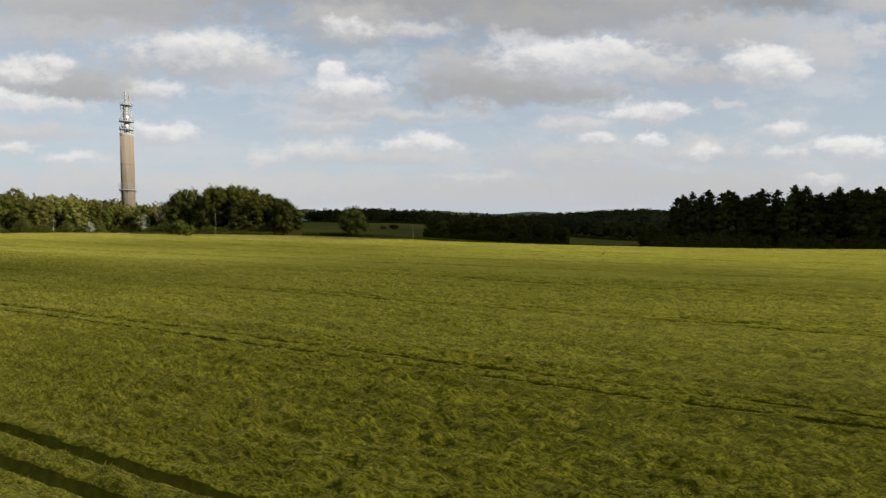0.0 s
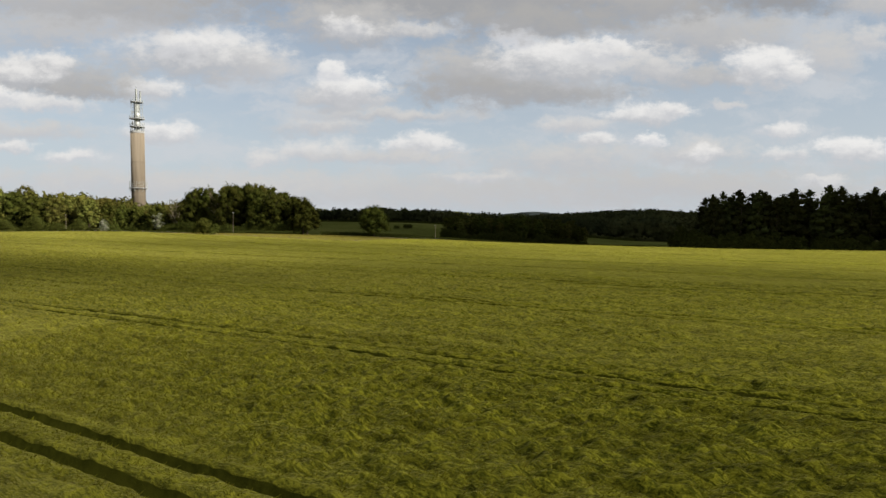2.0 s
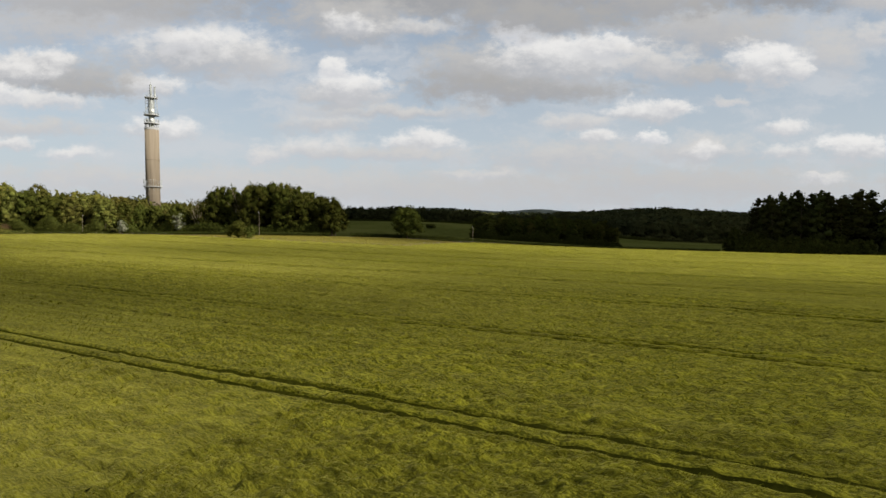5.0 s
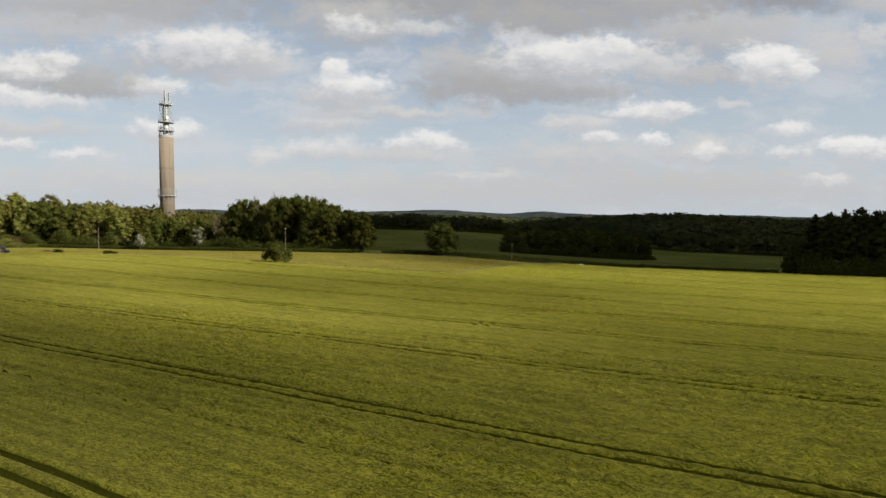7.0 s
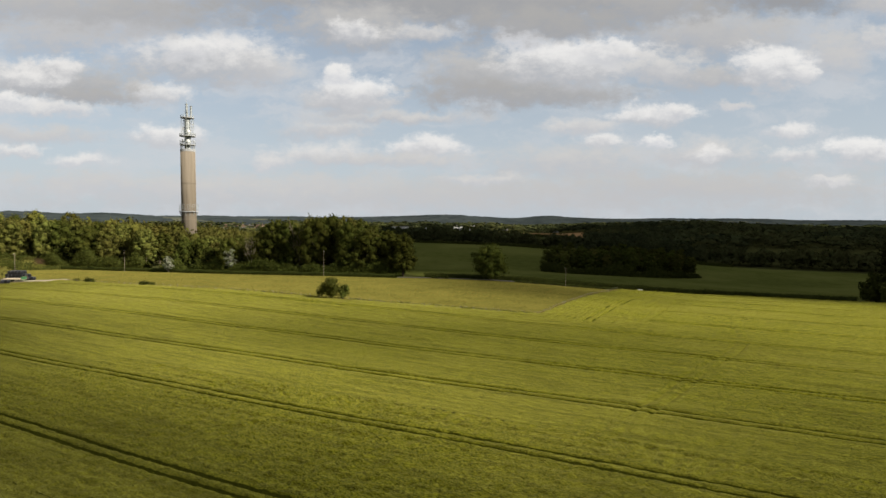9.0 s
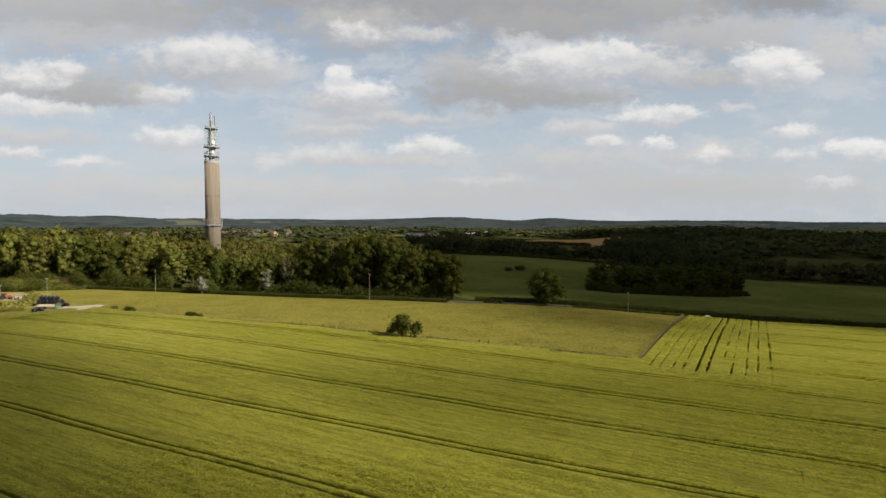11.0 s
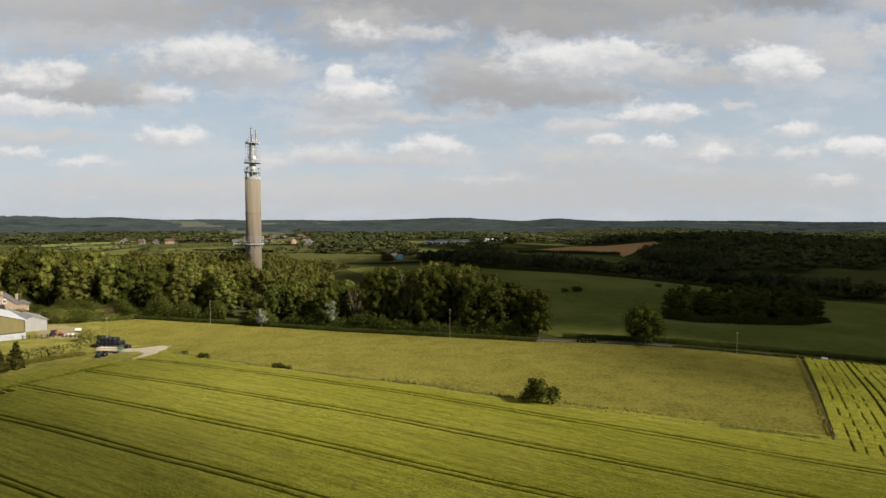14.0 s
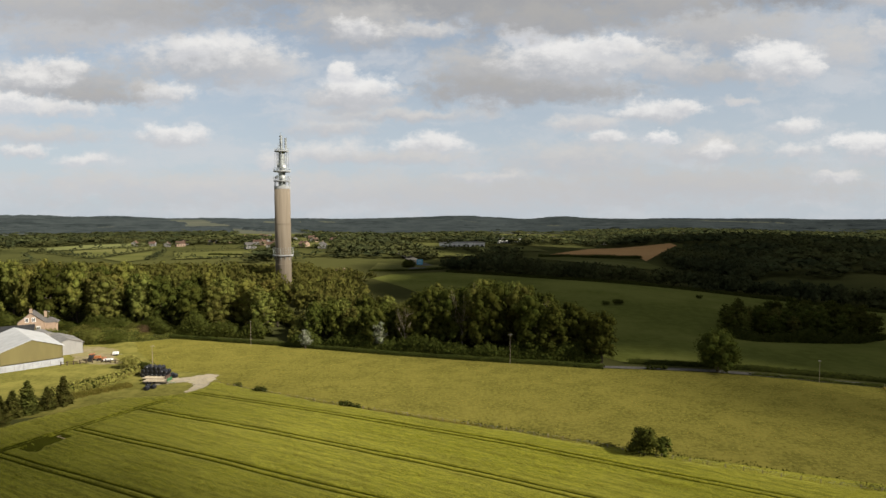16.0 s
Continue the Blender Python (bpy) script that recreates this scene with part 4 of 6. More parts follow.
BUSH = broadleaf(60, 6.0, 7.4, "leaf_dark", "round hawthorn bush by the pasture fence", bare=0.12, lobes=10, size=0.42, per=75, category="bush", name="hawthorn_bush")
BUSH.matrix_basis = stand(BUSH, -85.0, 186.4, 1.0, turn=0)
BUSH2 = broadleaf(61, 4.4, 4.2, "leaf_dark", "dark hawthorn growing beside a larger bush", bare=0.1, lobes=8, size=0.4, per=70, category="bush", name="hawthorn_bush")
BUSH2.matrix_basis = stand(BUSH2, -81.8, 186.2, 1.0, turn=30)


def low_bush(seed, length, depth, h, material, label, name="bush"):
    """A low bush without a visible trunk."""
    rng = np.random.default_rng(seed)
    ob = thing(name, label, "bush")
    k = max(3, int(length / 1.1))
    centres = [np.array([(i / (k - 1) - 0.5) * (length - depth * 0.6), rng.normal(0, 0.12 * depth), h * rng.uniform(0.42, 0.55)]) for i in range(k)]
    radii = [min(depth, h) * rng.uniform(0.46, 0.6) for _ in range(k)]
    v, t = leaves(rng, centres, radii, 120, 0.32)
    v[:, 2] = np.maximum(v[:, 2], -0.1)
    part("foliage", mesh_of("foliage", v, t, material), material, ob)
    return ob


for i, (x, y, length, depth, h, turn, material, label) in enumerate((
        (-146.8, 214.8, 6.4, 2.2, 1.9, -28, "hedge", "low clipped dark bush on the fence line"),
        (-173.3, 229.6, 2.9, 2.4, 2.1, 0, "hedge", "small round dark bush on the fence line"),
        (-181.5, 236.0, 3.0, 2.0, 1.7, -25, "leaf", "small scrubby bush beside the gravel track"),
        (-225.0, 260.5, 5.0, 4.0, 4.6, 20, "hedge_light", "bright green shrub at the end of the hedge"),
        (-218.4, 255.5, 4.5, 3.0, 3.0, -30, "hedge", "dark shrub behind the silage bales"),
        (-58.0, 257.0, 6.5, 2.2, 1.7, -8, "hedge", "dark bush beside the lane"),
        (-32.0, 390.0, 6.0, 4.0, 3.4, 0, "leaf_dark", "dark bush standing in the grass field"),
        (-39.0, 388.0, 4.0, 3.5, 2.6, 0, "leaf_dark", "small dark bush standing in the grass field"),
        (24.0, 420.0, 4.0, 3.0, 2.4, 0, "leaf_dark", "small dark bush standing in the grass field"),
        (-160.0, 600.0, 9.0, 8.0, 8.0, 0, "leaf_dark", "round dark tree in a distant paddock"))):
    b = low_bush(70 + i, length, depth, h, material, label)
    b.matrix_basis = stand(b, x, y, turn=turn)


# shrubs between the farm and the wood
SHRUBS = [low_bush(130 + i, *size, material, label) for i, (size, material, label) in enumerate((
    ((6.5, 5.5, 5.0), "leaf", "rounded olive shrub beside the farm"), ((5.0, 4.5, 3.6), "hedge_light", "low pale green shrub beside the farm"),
    ((6.0, 5.5, 5.6), "leaf_dark", "rounded dark green shrub beside the farm"), ((7.0, 5.0, 4.4), "leaf_yellow", "bushy yellow-green shrub beside the farm"),
    ((5.0, 4.6, 4.6), "russet", "russet-leaved shrub beside the farm")))]
shrub_spots = [(x, y, rng.uniform(0.8, 1.25), rng.uniform(0.6, 1.3)) for x, y in jittered([(-280, 311), (-264, 300), (-255, 301), (-247, 307), (-240, 314), (-252, 320), (-272, 323), (-284, 322)], 6.2, 15)]
shrub_kinds = [SHRUBS[k] for k in (0, 1, 3, 0, 2, 3, 0, 4)]
place([k if i < 3 or i in (4, 7) else copy_thing(k, Matrix.Identity(4)) for i, k in enumerate(shrub_kinds)], shrub_spots, "shrubs beside the farm")


# pine wood
PINES = [pine(81 + i, h, w, "tall dark pine in a dense plantation") for i, (h, w) in enumerate(((20, 8.4), (21.5, 7.6), (19.5, 8.8), (22, 8.0), (20.5, 7.0)))]
PINE_WOOD = [(93, 222), (112, 213), (150, 197), (215, 168), (226, 188), (160, 216), (122, 234), (98, 242)]
pine_spots = [(x, y, rng.uniform(1.15, 1.45), rng.uniform(1.02, 1.16)) for x, y in jittered(PINE_WOOD, 5.2, 6)]
place(PINES, pine_spots, "pines of the plantation")
UNDER = [broadleaf(90 + i, h, w, "hedge", "dark shrubby tree in front of the pines", bare=0.02, lobes=10, size=0.75, per=20) for i, (h, w) in enumerate(((6.5, 7.5), (8.0, 7.0), (5.8, 8.0)))]
under_spots = [(x + rng.uniform(-1.5, 1.5), y + 3.0 + rng.uniform(-1.2, 1.8), rng.uniform(0.85, 1.1), rng.uniform(0.8, 1.15)) for x, y, a in along([(80, 219.5), (112, 206), (150, 190), (220, 158)], 4.6)]
under_spots += [(x, y, rng.uniform(0.9, 1.2), rng.uniform(1.2, 1.75)) for x, y in ((84, 229), (88, 236), (92, 229), (103, 224), (128, 213), (133, 211), (152, 202), (158, 199), (165, 196))]
place(UNDER, under_spots, "shrubs in front of the pines")

# copse in the field
COPSE = [broadleaf(100 + i, h, w, material, label, bare=0.04, lobes=18, size=0.75, per=16) for i, (h, w, material, label) in enumerate((
    (13, 9, "leaf_dark", "dark green tree in a small copse"), (12, 8, "leaf", "olive green tree in a small copse"), (14.5, 8.5, "leaf_dark", "taller dark tree in a small copse")))]
COPSE_PLAN = [(-8, 322), (2, 316), (25, 319), (50, 326), (74, 343), (76, 352), (60, 362), (25, 352), (5, 342)]
copse_spots = [(x, y, rng.uniform(0.85, 1.15), rng.uniform(0.75, 1.1)) for x, y in jittered(COPSE_PLAN, 6.4, 8)]
place(COPSE, copse_spots, "trees of the copse")

# firs by the field corner
FIRS = [conifer(110 + i, h, w, 0.04, "dark young spruce beside the field edge", "spruce_tree", "leaf", 0.15, 1.3) for i, (h, w) in enumerate(((7.4, 4.6), (6.6, 4.8)))]
place(FIRS, [(-221.2, 221.6, 1.0, 1.02), (-222.8, 218.0, 0.9, 0.85), (-224.6, 214.6, 0.9, 0.8), (-228.8, 219.4, 1.1, 1.05), (-227.1, 212.0, 1.0, 0.9), (-226.0, 206.6, 1.1, 1.05), (-231.5, 207.5, 1.0, 0.9), (-231.0, 201.5, 1.0, 0.9)], "spruces at the field corner")


def hedge(name, line, width, h, seed, label, material="hedge", wild=0.15, size=0.36, dense=16):
    """A hedge: a leafy rounded bank that follows a line."""
    rng = np.random.default_rng(seed)
    pts = np.array([(x, y, a) for x, y, a in along(line, 0.8)])
    n = len(pts)
    hs = h * (1 + wild * np.convolve(rng.normal(0, 1.6, n + 8), np.ones(9) / 9, "valid"))
    ob = tagged(thing(name, label, "hedge"), group="field hedges")
    k = n * int(dense * h)
    i = rng.integers(0, n, k)
    ang = rng.uniform(-0.15 * np.pi, 1.15 * np.pi, k)
    across = np.cos(ang) * width / 2 * rng.uniform(0.85, 1.1, k)
    up = np.clip(np.sin(ang), -0.2, 1) ** 1.0 * hs[i] * 0.55 + hs[i] * 0.45 * rng.uniform(0.05, 1.0, k)
    nx, ny = -np.sin(pts[i, 2]), np.cos(pts[i, 2])
    ax = rng.uniform(-0.5, 0.5, k)
    x, y = pts[i, 0] + nx * across + np.cos(pts[i, 2]) * ax, pts[i, 1] + ny * across + np.sin(pts[i, 2]) * ax
    at = np.stack([x, y, ground(x, y) + up], -1)
    nor = np.stack([nx * np.cos(ang), ny * np.cos(ang), np.maximum(np.sin(ang), 0.1)], -1) + rng.normal(0, 0.5, (k, 3))
    nor /= np.linalg.norm(nor, axis=1, keepdims=True)
    t = np.cross(nor, rng.normal(0, 1, (k, 3)))
    t /= np.linalg.norm(t, axis=1, keepdims=True)
    b = np.cross(nor, t)
    L = size * rng.uniform(0.6, 1.3, (k, 1))
    q = np.stack([at - t * L * 0.5, at + b * L * 0.38, at + t * L * 0.55, at - b * L * 0.38], 1).reshape(-1, 3)
    part("foliage", mesh_of("foliage", q, np.arange(len(q)).reshape(-1, 4), material), material, ob)
    # dark inner sheet behind the leaves
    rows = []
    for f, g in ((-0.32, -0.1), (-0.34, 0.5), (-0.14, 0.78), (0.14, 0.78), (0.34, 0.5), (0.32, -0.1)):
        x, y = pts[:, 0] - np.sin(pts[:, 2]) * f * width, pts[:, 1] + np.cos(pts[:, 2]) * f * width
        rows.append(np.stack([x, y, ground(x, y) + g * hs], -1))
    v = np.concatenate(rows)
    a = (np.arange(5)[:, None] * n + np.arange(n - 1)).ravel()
    part("heart", mesh_of("heart", v, np.stack([a, a + 1, a + n + 1, a + n], 1), "hedge"), "hedge", ob, "dark inner sheet")
    return ob


hedge("undergrowth", [(-73, 268), (-112, 275.5), (-142, 286.5), (-184, 304)], 6.0, 5.0, 21, "leafy shrubs and saplings along the wood's edge", "leaf_dark", 0.6, 0.65, 26)
# dark leaf material here paints in the shade under the tall trees
hedge("undergrowth", [(-198, 314), (-250, 326), (-330, 341), (-425, 341)], 7.0, 5.5, 22, "leafy shrubs and saplings below the tall trees", "leaf_dark", 0.6, 0.65, 24)
hedge("undergrowth", [(-184, 306), (-190, 335), (-215, 372)], 6.0, 5.0, 23, "leafy shrubs round a small clearing", "leaf", 0.6, 0.65, 22)
hedge("hedge", [(-240, 314.5), (-189, 297.5), (-142, 278.5), (-112, 268.2), (-74, 257.0)], 2.2, 2.0, 1, "long dark trimmed roadside hedge below the wood")
hedge("hedge", [(-64, 265.5), (-40, 262.5), (8, 255.8), (77, 226)], 2.0, 2.0, 2, "dark roadside hedge across the far side of the lane")
hedge("shrub_belt", [(80, 221), (112, 208.5), (150, 192.5), (222, 160)], 6.5, 6.4, 24, "dense dark shrubs in front of the pine plantation", "hedge", 0.45, 0.7, 20)
hedge("undergrowth", [(-9, 321), (2, 314.5), (25, 317.5), (50, 324.5), (75, 341.5)], 4.5, 4.0, 25, "dark shrubs along the edge of the copse", "hedge", 0.5, 0.6, 18)
hedge("hedge", [(-30, 254.6), (6, 249.0), (30, 239)], 1.2, 0.9, 3, "low ragged growth along the lane's near edge", wild=0.4)
hedge("hedge", [(-230, 231), (-224.5, 237), (-222, 245), (-220.5, 254)], 4.6, 2.8, 4, "light green overgrown hedge beside the yard", "hedge_light", 0.35, 0.6, 34)
hedge("hedge", [(-262, 300), (-248, 308), (-238, 315)], 3.0, 3.2, 5, "wild green hedge between yard and wood", "leaf", 0.4)
hedge("hedge", [(-290, 305), (-268, 302), (-250, 312)], 8.0, 5.0, 6, "thick scrub behind the farm sheds", "leaf", 0.35, 0.5, 20)
hedge("hedge", [(-125, 548), (-42, 490), (15, 465), (86, 441), (128, 412)], 4.0, 2.2, 7, "distant dark hedge along the grass field", wild=0.3, size=0.7, dense=8)
hedge("hedge", [(-190, 555), (-150, 560), (-125, 580)], 3.0, 2.0, 8, "distant dark paddock hedge", size=0.7, dense=8)
hedge("hedge", [(-400, 742), (-300, 715)], 4.0, 3.0, 9, "distant dark field hedge", size=0.9, dense=6)
hedge("hedge", [(-28, 698), (40, 722), (94, 742)], 5.0, 4.0, 10, "distant dark hedge beside the ploughed field", size=0.9, dense=7)

# ---- woods farther off ----
def far_woods(name, spots, label, seed, per=7.0, size=1.6, material="far_leaf", lobes=6, least=5):
    """Many trees joined: x, y, height, width."""
    rng = np.random.default_rng(seed)
    kinds = []
    for _ in range(6):
        k = lobes
        c = [np.array([rng.normal(0, 0.2), rng.normal(0, 0.2), rng.uniform(0.32, 0.78)]) for _ in range(k)]
        r = [rng.uniform(0.22, 0.34) for _ in range(k)]
        kinds.append(leaves(rng, c, r, per * 30, 0.20 * size / 1.6, hollow=0.78, least=least))
    spots = np.array(spots)
    which = rng.integers(0, 6, len(spots))
    V, T, n = [], [], 0
    for k in range(6):
        v, t = kinds[k]
        for x, y, h, w in spots[which == k]:
            a = rng.uniform(0, 2 * np.pi)
            c, s = math.cos(a) * w, math.sin(a) * w
            V.append(np.stack([v[:, 0] * c - v[:, 1] * s + x, v[:, 0] * s + v[:, 1] * c + y, v[:, 2] * h + gz(x, y)], -1))
            T.append(t + n)
            n += len(v)
    ob = thing(name, label, "woodland", kind="stuff")
    part("foliage", mesh_of("foliage", np.concatenate(V), np.concatenate(T), material), material, ob)


DEEP = [(-205, 366), (-250, 370), (-330, 374), (-430, 374), (-520, 420), (-520, 520), (-400, 520), (-290, 500), (-240, 500), (-214, 508), (-200, 492), (-186, 470), (-178, 432), (-174, 395), (-150, 350), (-185, 345)]
deep = [(x, y, rng.uniform(0.8, 1.0) * min(left_height(x), float(np.interp(y, (370, 400, 450, 520), (26, 22.5, 16.5, 12.0)))) * (1.0 if x < -222 or y < 400 else 0.75), rng.uniform(13, 18) * (1.0 if x < -222 else 0.75)) for x, y in jittered(DEEP, 11.5, 12, [(*TOWER, 7)])]
deep += [(x, y, rng.uniform(15, 21), rng.uniform(9, 12)) for x, y in jittered([(-428, 330), (-520, 340), (-520, 420), (-428, 374)], 9, 13)]
deep += [(x, y, 8.0, 9.0) for x, y in ((-212, 492), (-203, 488), (-196, 494), (-186, 482), (-179, 476))]
far_woods("woodland", deep, "deep mixed woodland behind the front trees", 21, 9.0, 1.1, "leaf", lobes=6)
belt = [(x + rng.uniform(-2, 2), y + rng.uniform(0, 22), rng.uniform(7, 13), rng.uniform(8, 12)) for x, y, a in along([(-125, 552), (-42, 494), (15, 469), (86, 446), (150, 408), (230, 372)], 3.2) for _ in range(2)]
belt += [(x, y, rng.uniform(9, 14), rng.uniform(10, 14)) for x, y in jittered([(92, 600), (130, 560), (200, 690), (190, 800), (130, 750), (100, 690)], 9.5, 14)]
far_woods("tree_belt", belt, "belt of trees beyond the grass field", 22, 9.0, 1.4)


def countryside(seed):
    """Fields with hedgerow trees, and woods, in rows that widen with the distance. Returns the trees as near and far lists."""
    rng = random.Random(seed)
    taken = [poly for _, poly, _, _ in FAR_FIELDS] + [MEADOW, DEEP, [(-620, 690), (-500, 640), (-330, 640), (-320, 740), (-350, 850), (-450, 880), (-560, 1020), (-700, 1160), (-770, 1080), (-750, 900)], [(-70, 610), (120, 545), (200, 700), (245, 900), (240, 1030), (-30, 870)]]
    rows = [600 * 1.19**k for k in range(8)]
    cols = [-0.98 + 0.1089 * k for k in range(19)]
    knots = {}
    for (i, y), (j, u) in itertools.product(enumerate(rows), enumerate(cols)):
        knots[i, j] = ((u + rng.uniform(-0.03, 0.03)) * y, y * (1 + rng.uniform(-0.05, 0.05)))
    trees = []

    def free(x, y, gap):
        return not any(bool(inside(f, x, y)) for f in taken) and not (-225 < x < -90 and 540 < y < 690) and not (y < 640 and -560 < x < -150)

    def row(a, b):
        d = math.hypot(b[0] - a[0], b[1] - a[1])
        y = (a[1] + b[1]) / 2
        step = 7 + 0.007 * y
        bend = rng.uniform(-0.06, 0.06) * d
        k = 0.0
        while k < d:
            f = k / d
            x, yy = a[0] + (b[0] - a[0]) * f, a[1] + (b[1] - a[1]) * f + bend * math.sin(math.pi * f)
            tall = rng.random() < 0.4
            if free(x, yy, step):
                trees.append((x, yy, rng.uniform(8, 13) if tall else rng.uniform(3.5, 6.5), step * rng.uniform(1.2, 1.9)))
            k += step * rng.uniform(0.6, 1.5)

    for i, j in itertools.product(range(7), range(18)):
        poly = [knots[i, j], knots[i, j + 1], knots[i + 1, j + 1], knots[i + 1, j]]
        x, y = sum(p[0] for p in poly) / 4, sum(p[1] for p in poly) / 4
        u = x / y
        wooded = 0.92 if (u > 0.10 and y < 2200) else 0.45 if y < 1400 else 0.55 if y < 2100 else 1.0
        if rng.random() < 0.9:
            row(poly[0], poly[1])
        if rng.random() < 0.8:
            row(poly[0], poly[3])
        if rng.random() < wooded or (u > 0.16 and y < 1100):
            gap = 9 + 0.0155 * y
            for px, py in jittered(poly, gap, i * 40 + j):
                if free(px, py, gap):
                    trees.append((px, py, rng.uniform(9, 14) * (1.15 if y < 1200 else 0.9), gap * rng.uniform(1.15, 1.6)))
        elif all(free(*p, 0) for p in poly) and free(x, y, 0) and 700 < y < 2100:
            kind = rng.choice(("far_grass", "far_grass", "far_grass", "far_crop"))
            drape("far_field", poly, 0.8 + 0.0006 * y, 0.12 * y, kind, "distant dull green field between hedges" if kind == "far_grass" else "distant pale green crop field between hedges", "field")
    return [t for t in trees if t[1] < 1150], [t for t in trees if t[1] >= 1150]


near_trees, far_trees = countryside(5)
for line in ([(-648, 885), (-600, 1000)], [(-503, 700), (-520, 860)], [(-436, 676), (-474, 790)], [(-457, 780), (-359, 842)], [(-600, 1012), (-693, 1160)], [(-410, 674), (-325, 720)], [(-505, 695), (-560, 735), (-680, 840)]):
    near_trees += [(x, y, rng.uniform(2.5, 5) if rng.random() < 0.8 else rng.uniform(6, 10), rng.uniform(6, 11)) for x, y, _ in along(line, 7.0)]
far_woods("far_woods", near_trees, "distant woods and hedgerow trees", 23, 4.0, 1.6, lobes=3, least=4)
far_woods("far_woods", far_trees, "far woods and hedgerows below the hills", 24, 1.0, 1.7, "far_leaf", lobes=3, least=4)


def hill_woods():
    """Woods and fields on the far hills, as one uneven canopy."""
    y = 1700 * 1.011 ** np.arange(98)
    u = np.linspace(-1.02, 1.02, 420)
    U, Y = np.meshgrid(u, y)
    X = U * Y
    grove = lumps(X + 0.4 * Y, Y * 0.45, 210.0, 31) + 0.45 * lumps(X, Y, 70.0, 32)
    wood = sm(0.50, 0.57, grove) * sm(1700, 1850, Y)
    crown = 6 + 5 * lumps(X, Y * 0.6, 17.0, 33) + 4 * lumps(X, Y, 60.0, 34)
    V = np.stack([X, Y, ground(X, Y) + 0.9 + 0.0006 * Y + wood * crown], -1).reshape(-1, 3)
    n = len(u)
    a = (np.arange(len(y) - 1)[:, None] * n + np.arange(n - 1)).ravel()
    q = np.stack([a, a + 1, a + n + 1, a + n], 1)
    me = mesh_of("canopy", V, q, "hazy_hill_leaf", True)
    me.materials.append(M["hazy_hill_field"])
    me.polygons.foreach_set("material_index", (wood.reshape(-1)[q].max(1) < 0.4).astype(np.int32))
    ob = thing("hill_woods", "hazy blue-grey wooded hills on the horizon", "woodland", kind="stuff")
    part("canopy", me, "hazy_hill_leaf", ob)


hill_woods()


# ---- the tower ----
def tower():
    x, y = TOWER
    base = gz(x, y)
    ob = thing("telecom_tower", "tall tan concrete telecommunications tower with steel platforms on top", "tower", pose(x, y, base))
    top = 64.3 - base
    bm = bmesh.new()
    bmesh.ops.create_cone(bm, cap_ends=True, segments=48, radius1=4.4, radius2=4.3, depth=top + 1, matrix=Matrix.Translation((0, 0, (top - 1) / 2)))
    for f in bm.faces:
        f.smooth = len(f.verts) == 4
    part("shaft", bm, "concrete", ob)
    for z in (22.0 - base, top - 20):
        part("joint_band", ring(bmesh.new(), 4.25, 4.44, z, z + 0.4), "concrete", ob)

    def deck(z, r, rail, posts, label):
        d = part("platform", ring(bmesh.new(), 1.8, r, z, z + 0.45), "pale_concrete", ob, label)
        bm = bmesh.new()
        for k in range(1, 4):
            ring(bm, r - 0.12, r - 0.04, z + 0.45 + rail * k / 3 - 0.06, z + 0.45 + rail * k / 3)
        part("handrail", bm, "galvanised", d)
        for k in range(posts):
            a = 2 * math.pi * k / posts
            c, s = (r - 0.08) * math.cos(a), (r - 0.08) * math.sin(a)
            part("rail_post", tube(bmesh.new(), (c, s, z + 0.4), (c, s, z + 0.45 + rail), 0.06, sides=5), "galvanised", d)
        return d

    part("collar", ring(bmesh.new(), 3.8, 4.42, top - 0.2, top + 1.2), "pale_concrete", ob, "pale collar at the shaft's top")
    for k in range(12):
        a = 2 * math.pi * (k + 0.5) / 12
        part("column", tube(bmesh.new(), (4.0 * math.cos(a), 4.0 * math.sin(a), top + 1), (4.0 * math.cos(a), 4.0 * math.sin(a), top + 4.2), 0.16, sides=6), "galvanised", ob)
    g = deck(26.8 - base, 5.6, 4.2, 24, "steel gallery round the shaft")
    for k in range(12):
        a = 2 * math.pi * k / 12
        part("bracket", tube(bmesh.new(), (4.5 * math.cos(a), 4.5 * math.sin(a), 24.6 - base), (5.4 * math.cos(a), 5.4 * math.sin(a), 26.8 - base), 0.14, sides=5), "galvanised", g)
    deck(top + 3.8, 4.6, 2.4, 20, "lower steel platform")
    deck(top + 9.2, 4.7, 1.6, 20, "middle steel platform")
    deck(top + 20.4, 3.9, 1.4, 16, "upper steel platform")
    part("core", tube(bmesh.new(), (0, 0, top), (0, 0, top + 20.6), 1.9, 1.7, 20), "galvanised", ob, "grey inner column")
    for k in range(8):
        a = 2 * math.pi * (k + 0.3) / 8
        c, s = math.cos(a), math.sin(a)
        part("lattice_leg", tube(bmesh.new(), (3.7 * c, 3.7 * s, top + 9.6), (3.6 * c, 3.6 * s, top + 20.5), 0.10, sides=5), "galvanised", ob)
    for k in range(5):
        part("lattice_hoop", ring(bmesh.new(), 2.6, 2.75, top + 11 + 1.9 * k, top + 11.12 + 1.9 * k, 24), "galvanised", ob)
    for k, (a, z, r) in enumerate(((0.3, 6.3, 0.9), (1.6, 6.6, 0.7), (3.0, 6.2, 0.9), (4.2, 6.5, 0.8), (5.3, 6.3, 0.7), (-0.9, 12.2, 0.8), (-1.9, 13.5, 0.6), (2.4, 12.5, 0.8), (0.6, 16.5, 0.5))):
        c, s = math.cos(a), math.sin(a)
        bm = tube(bmesh.new(), (3.0 * c, 3.0 * s, top + z), (3.5 * c, 3.5 * s, top + z), 0.35 * r, r, 18)
        part("dish_antenna", bm, "white_paint", ob, "white microwave dish")
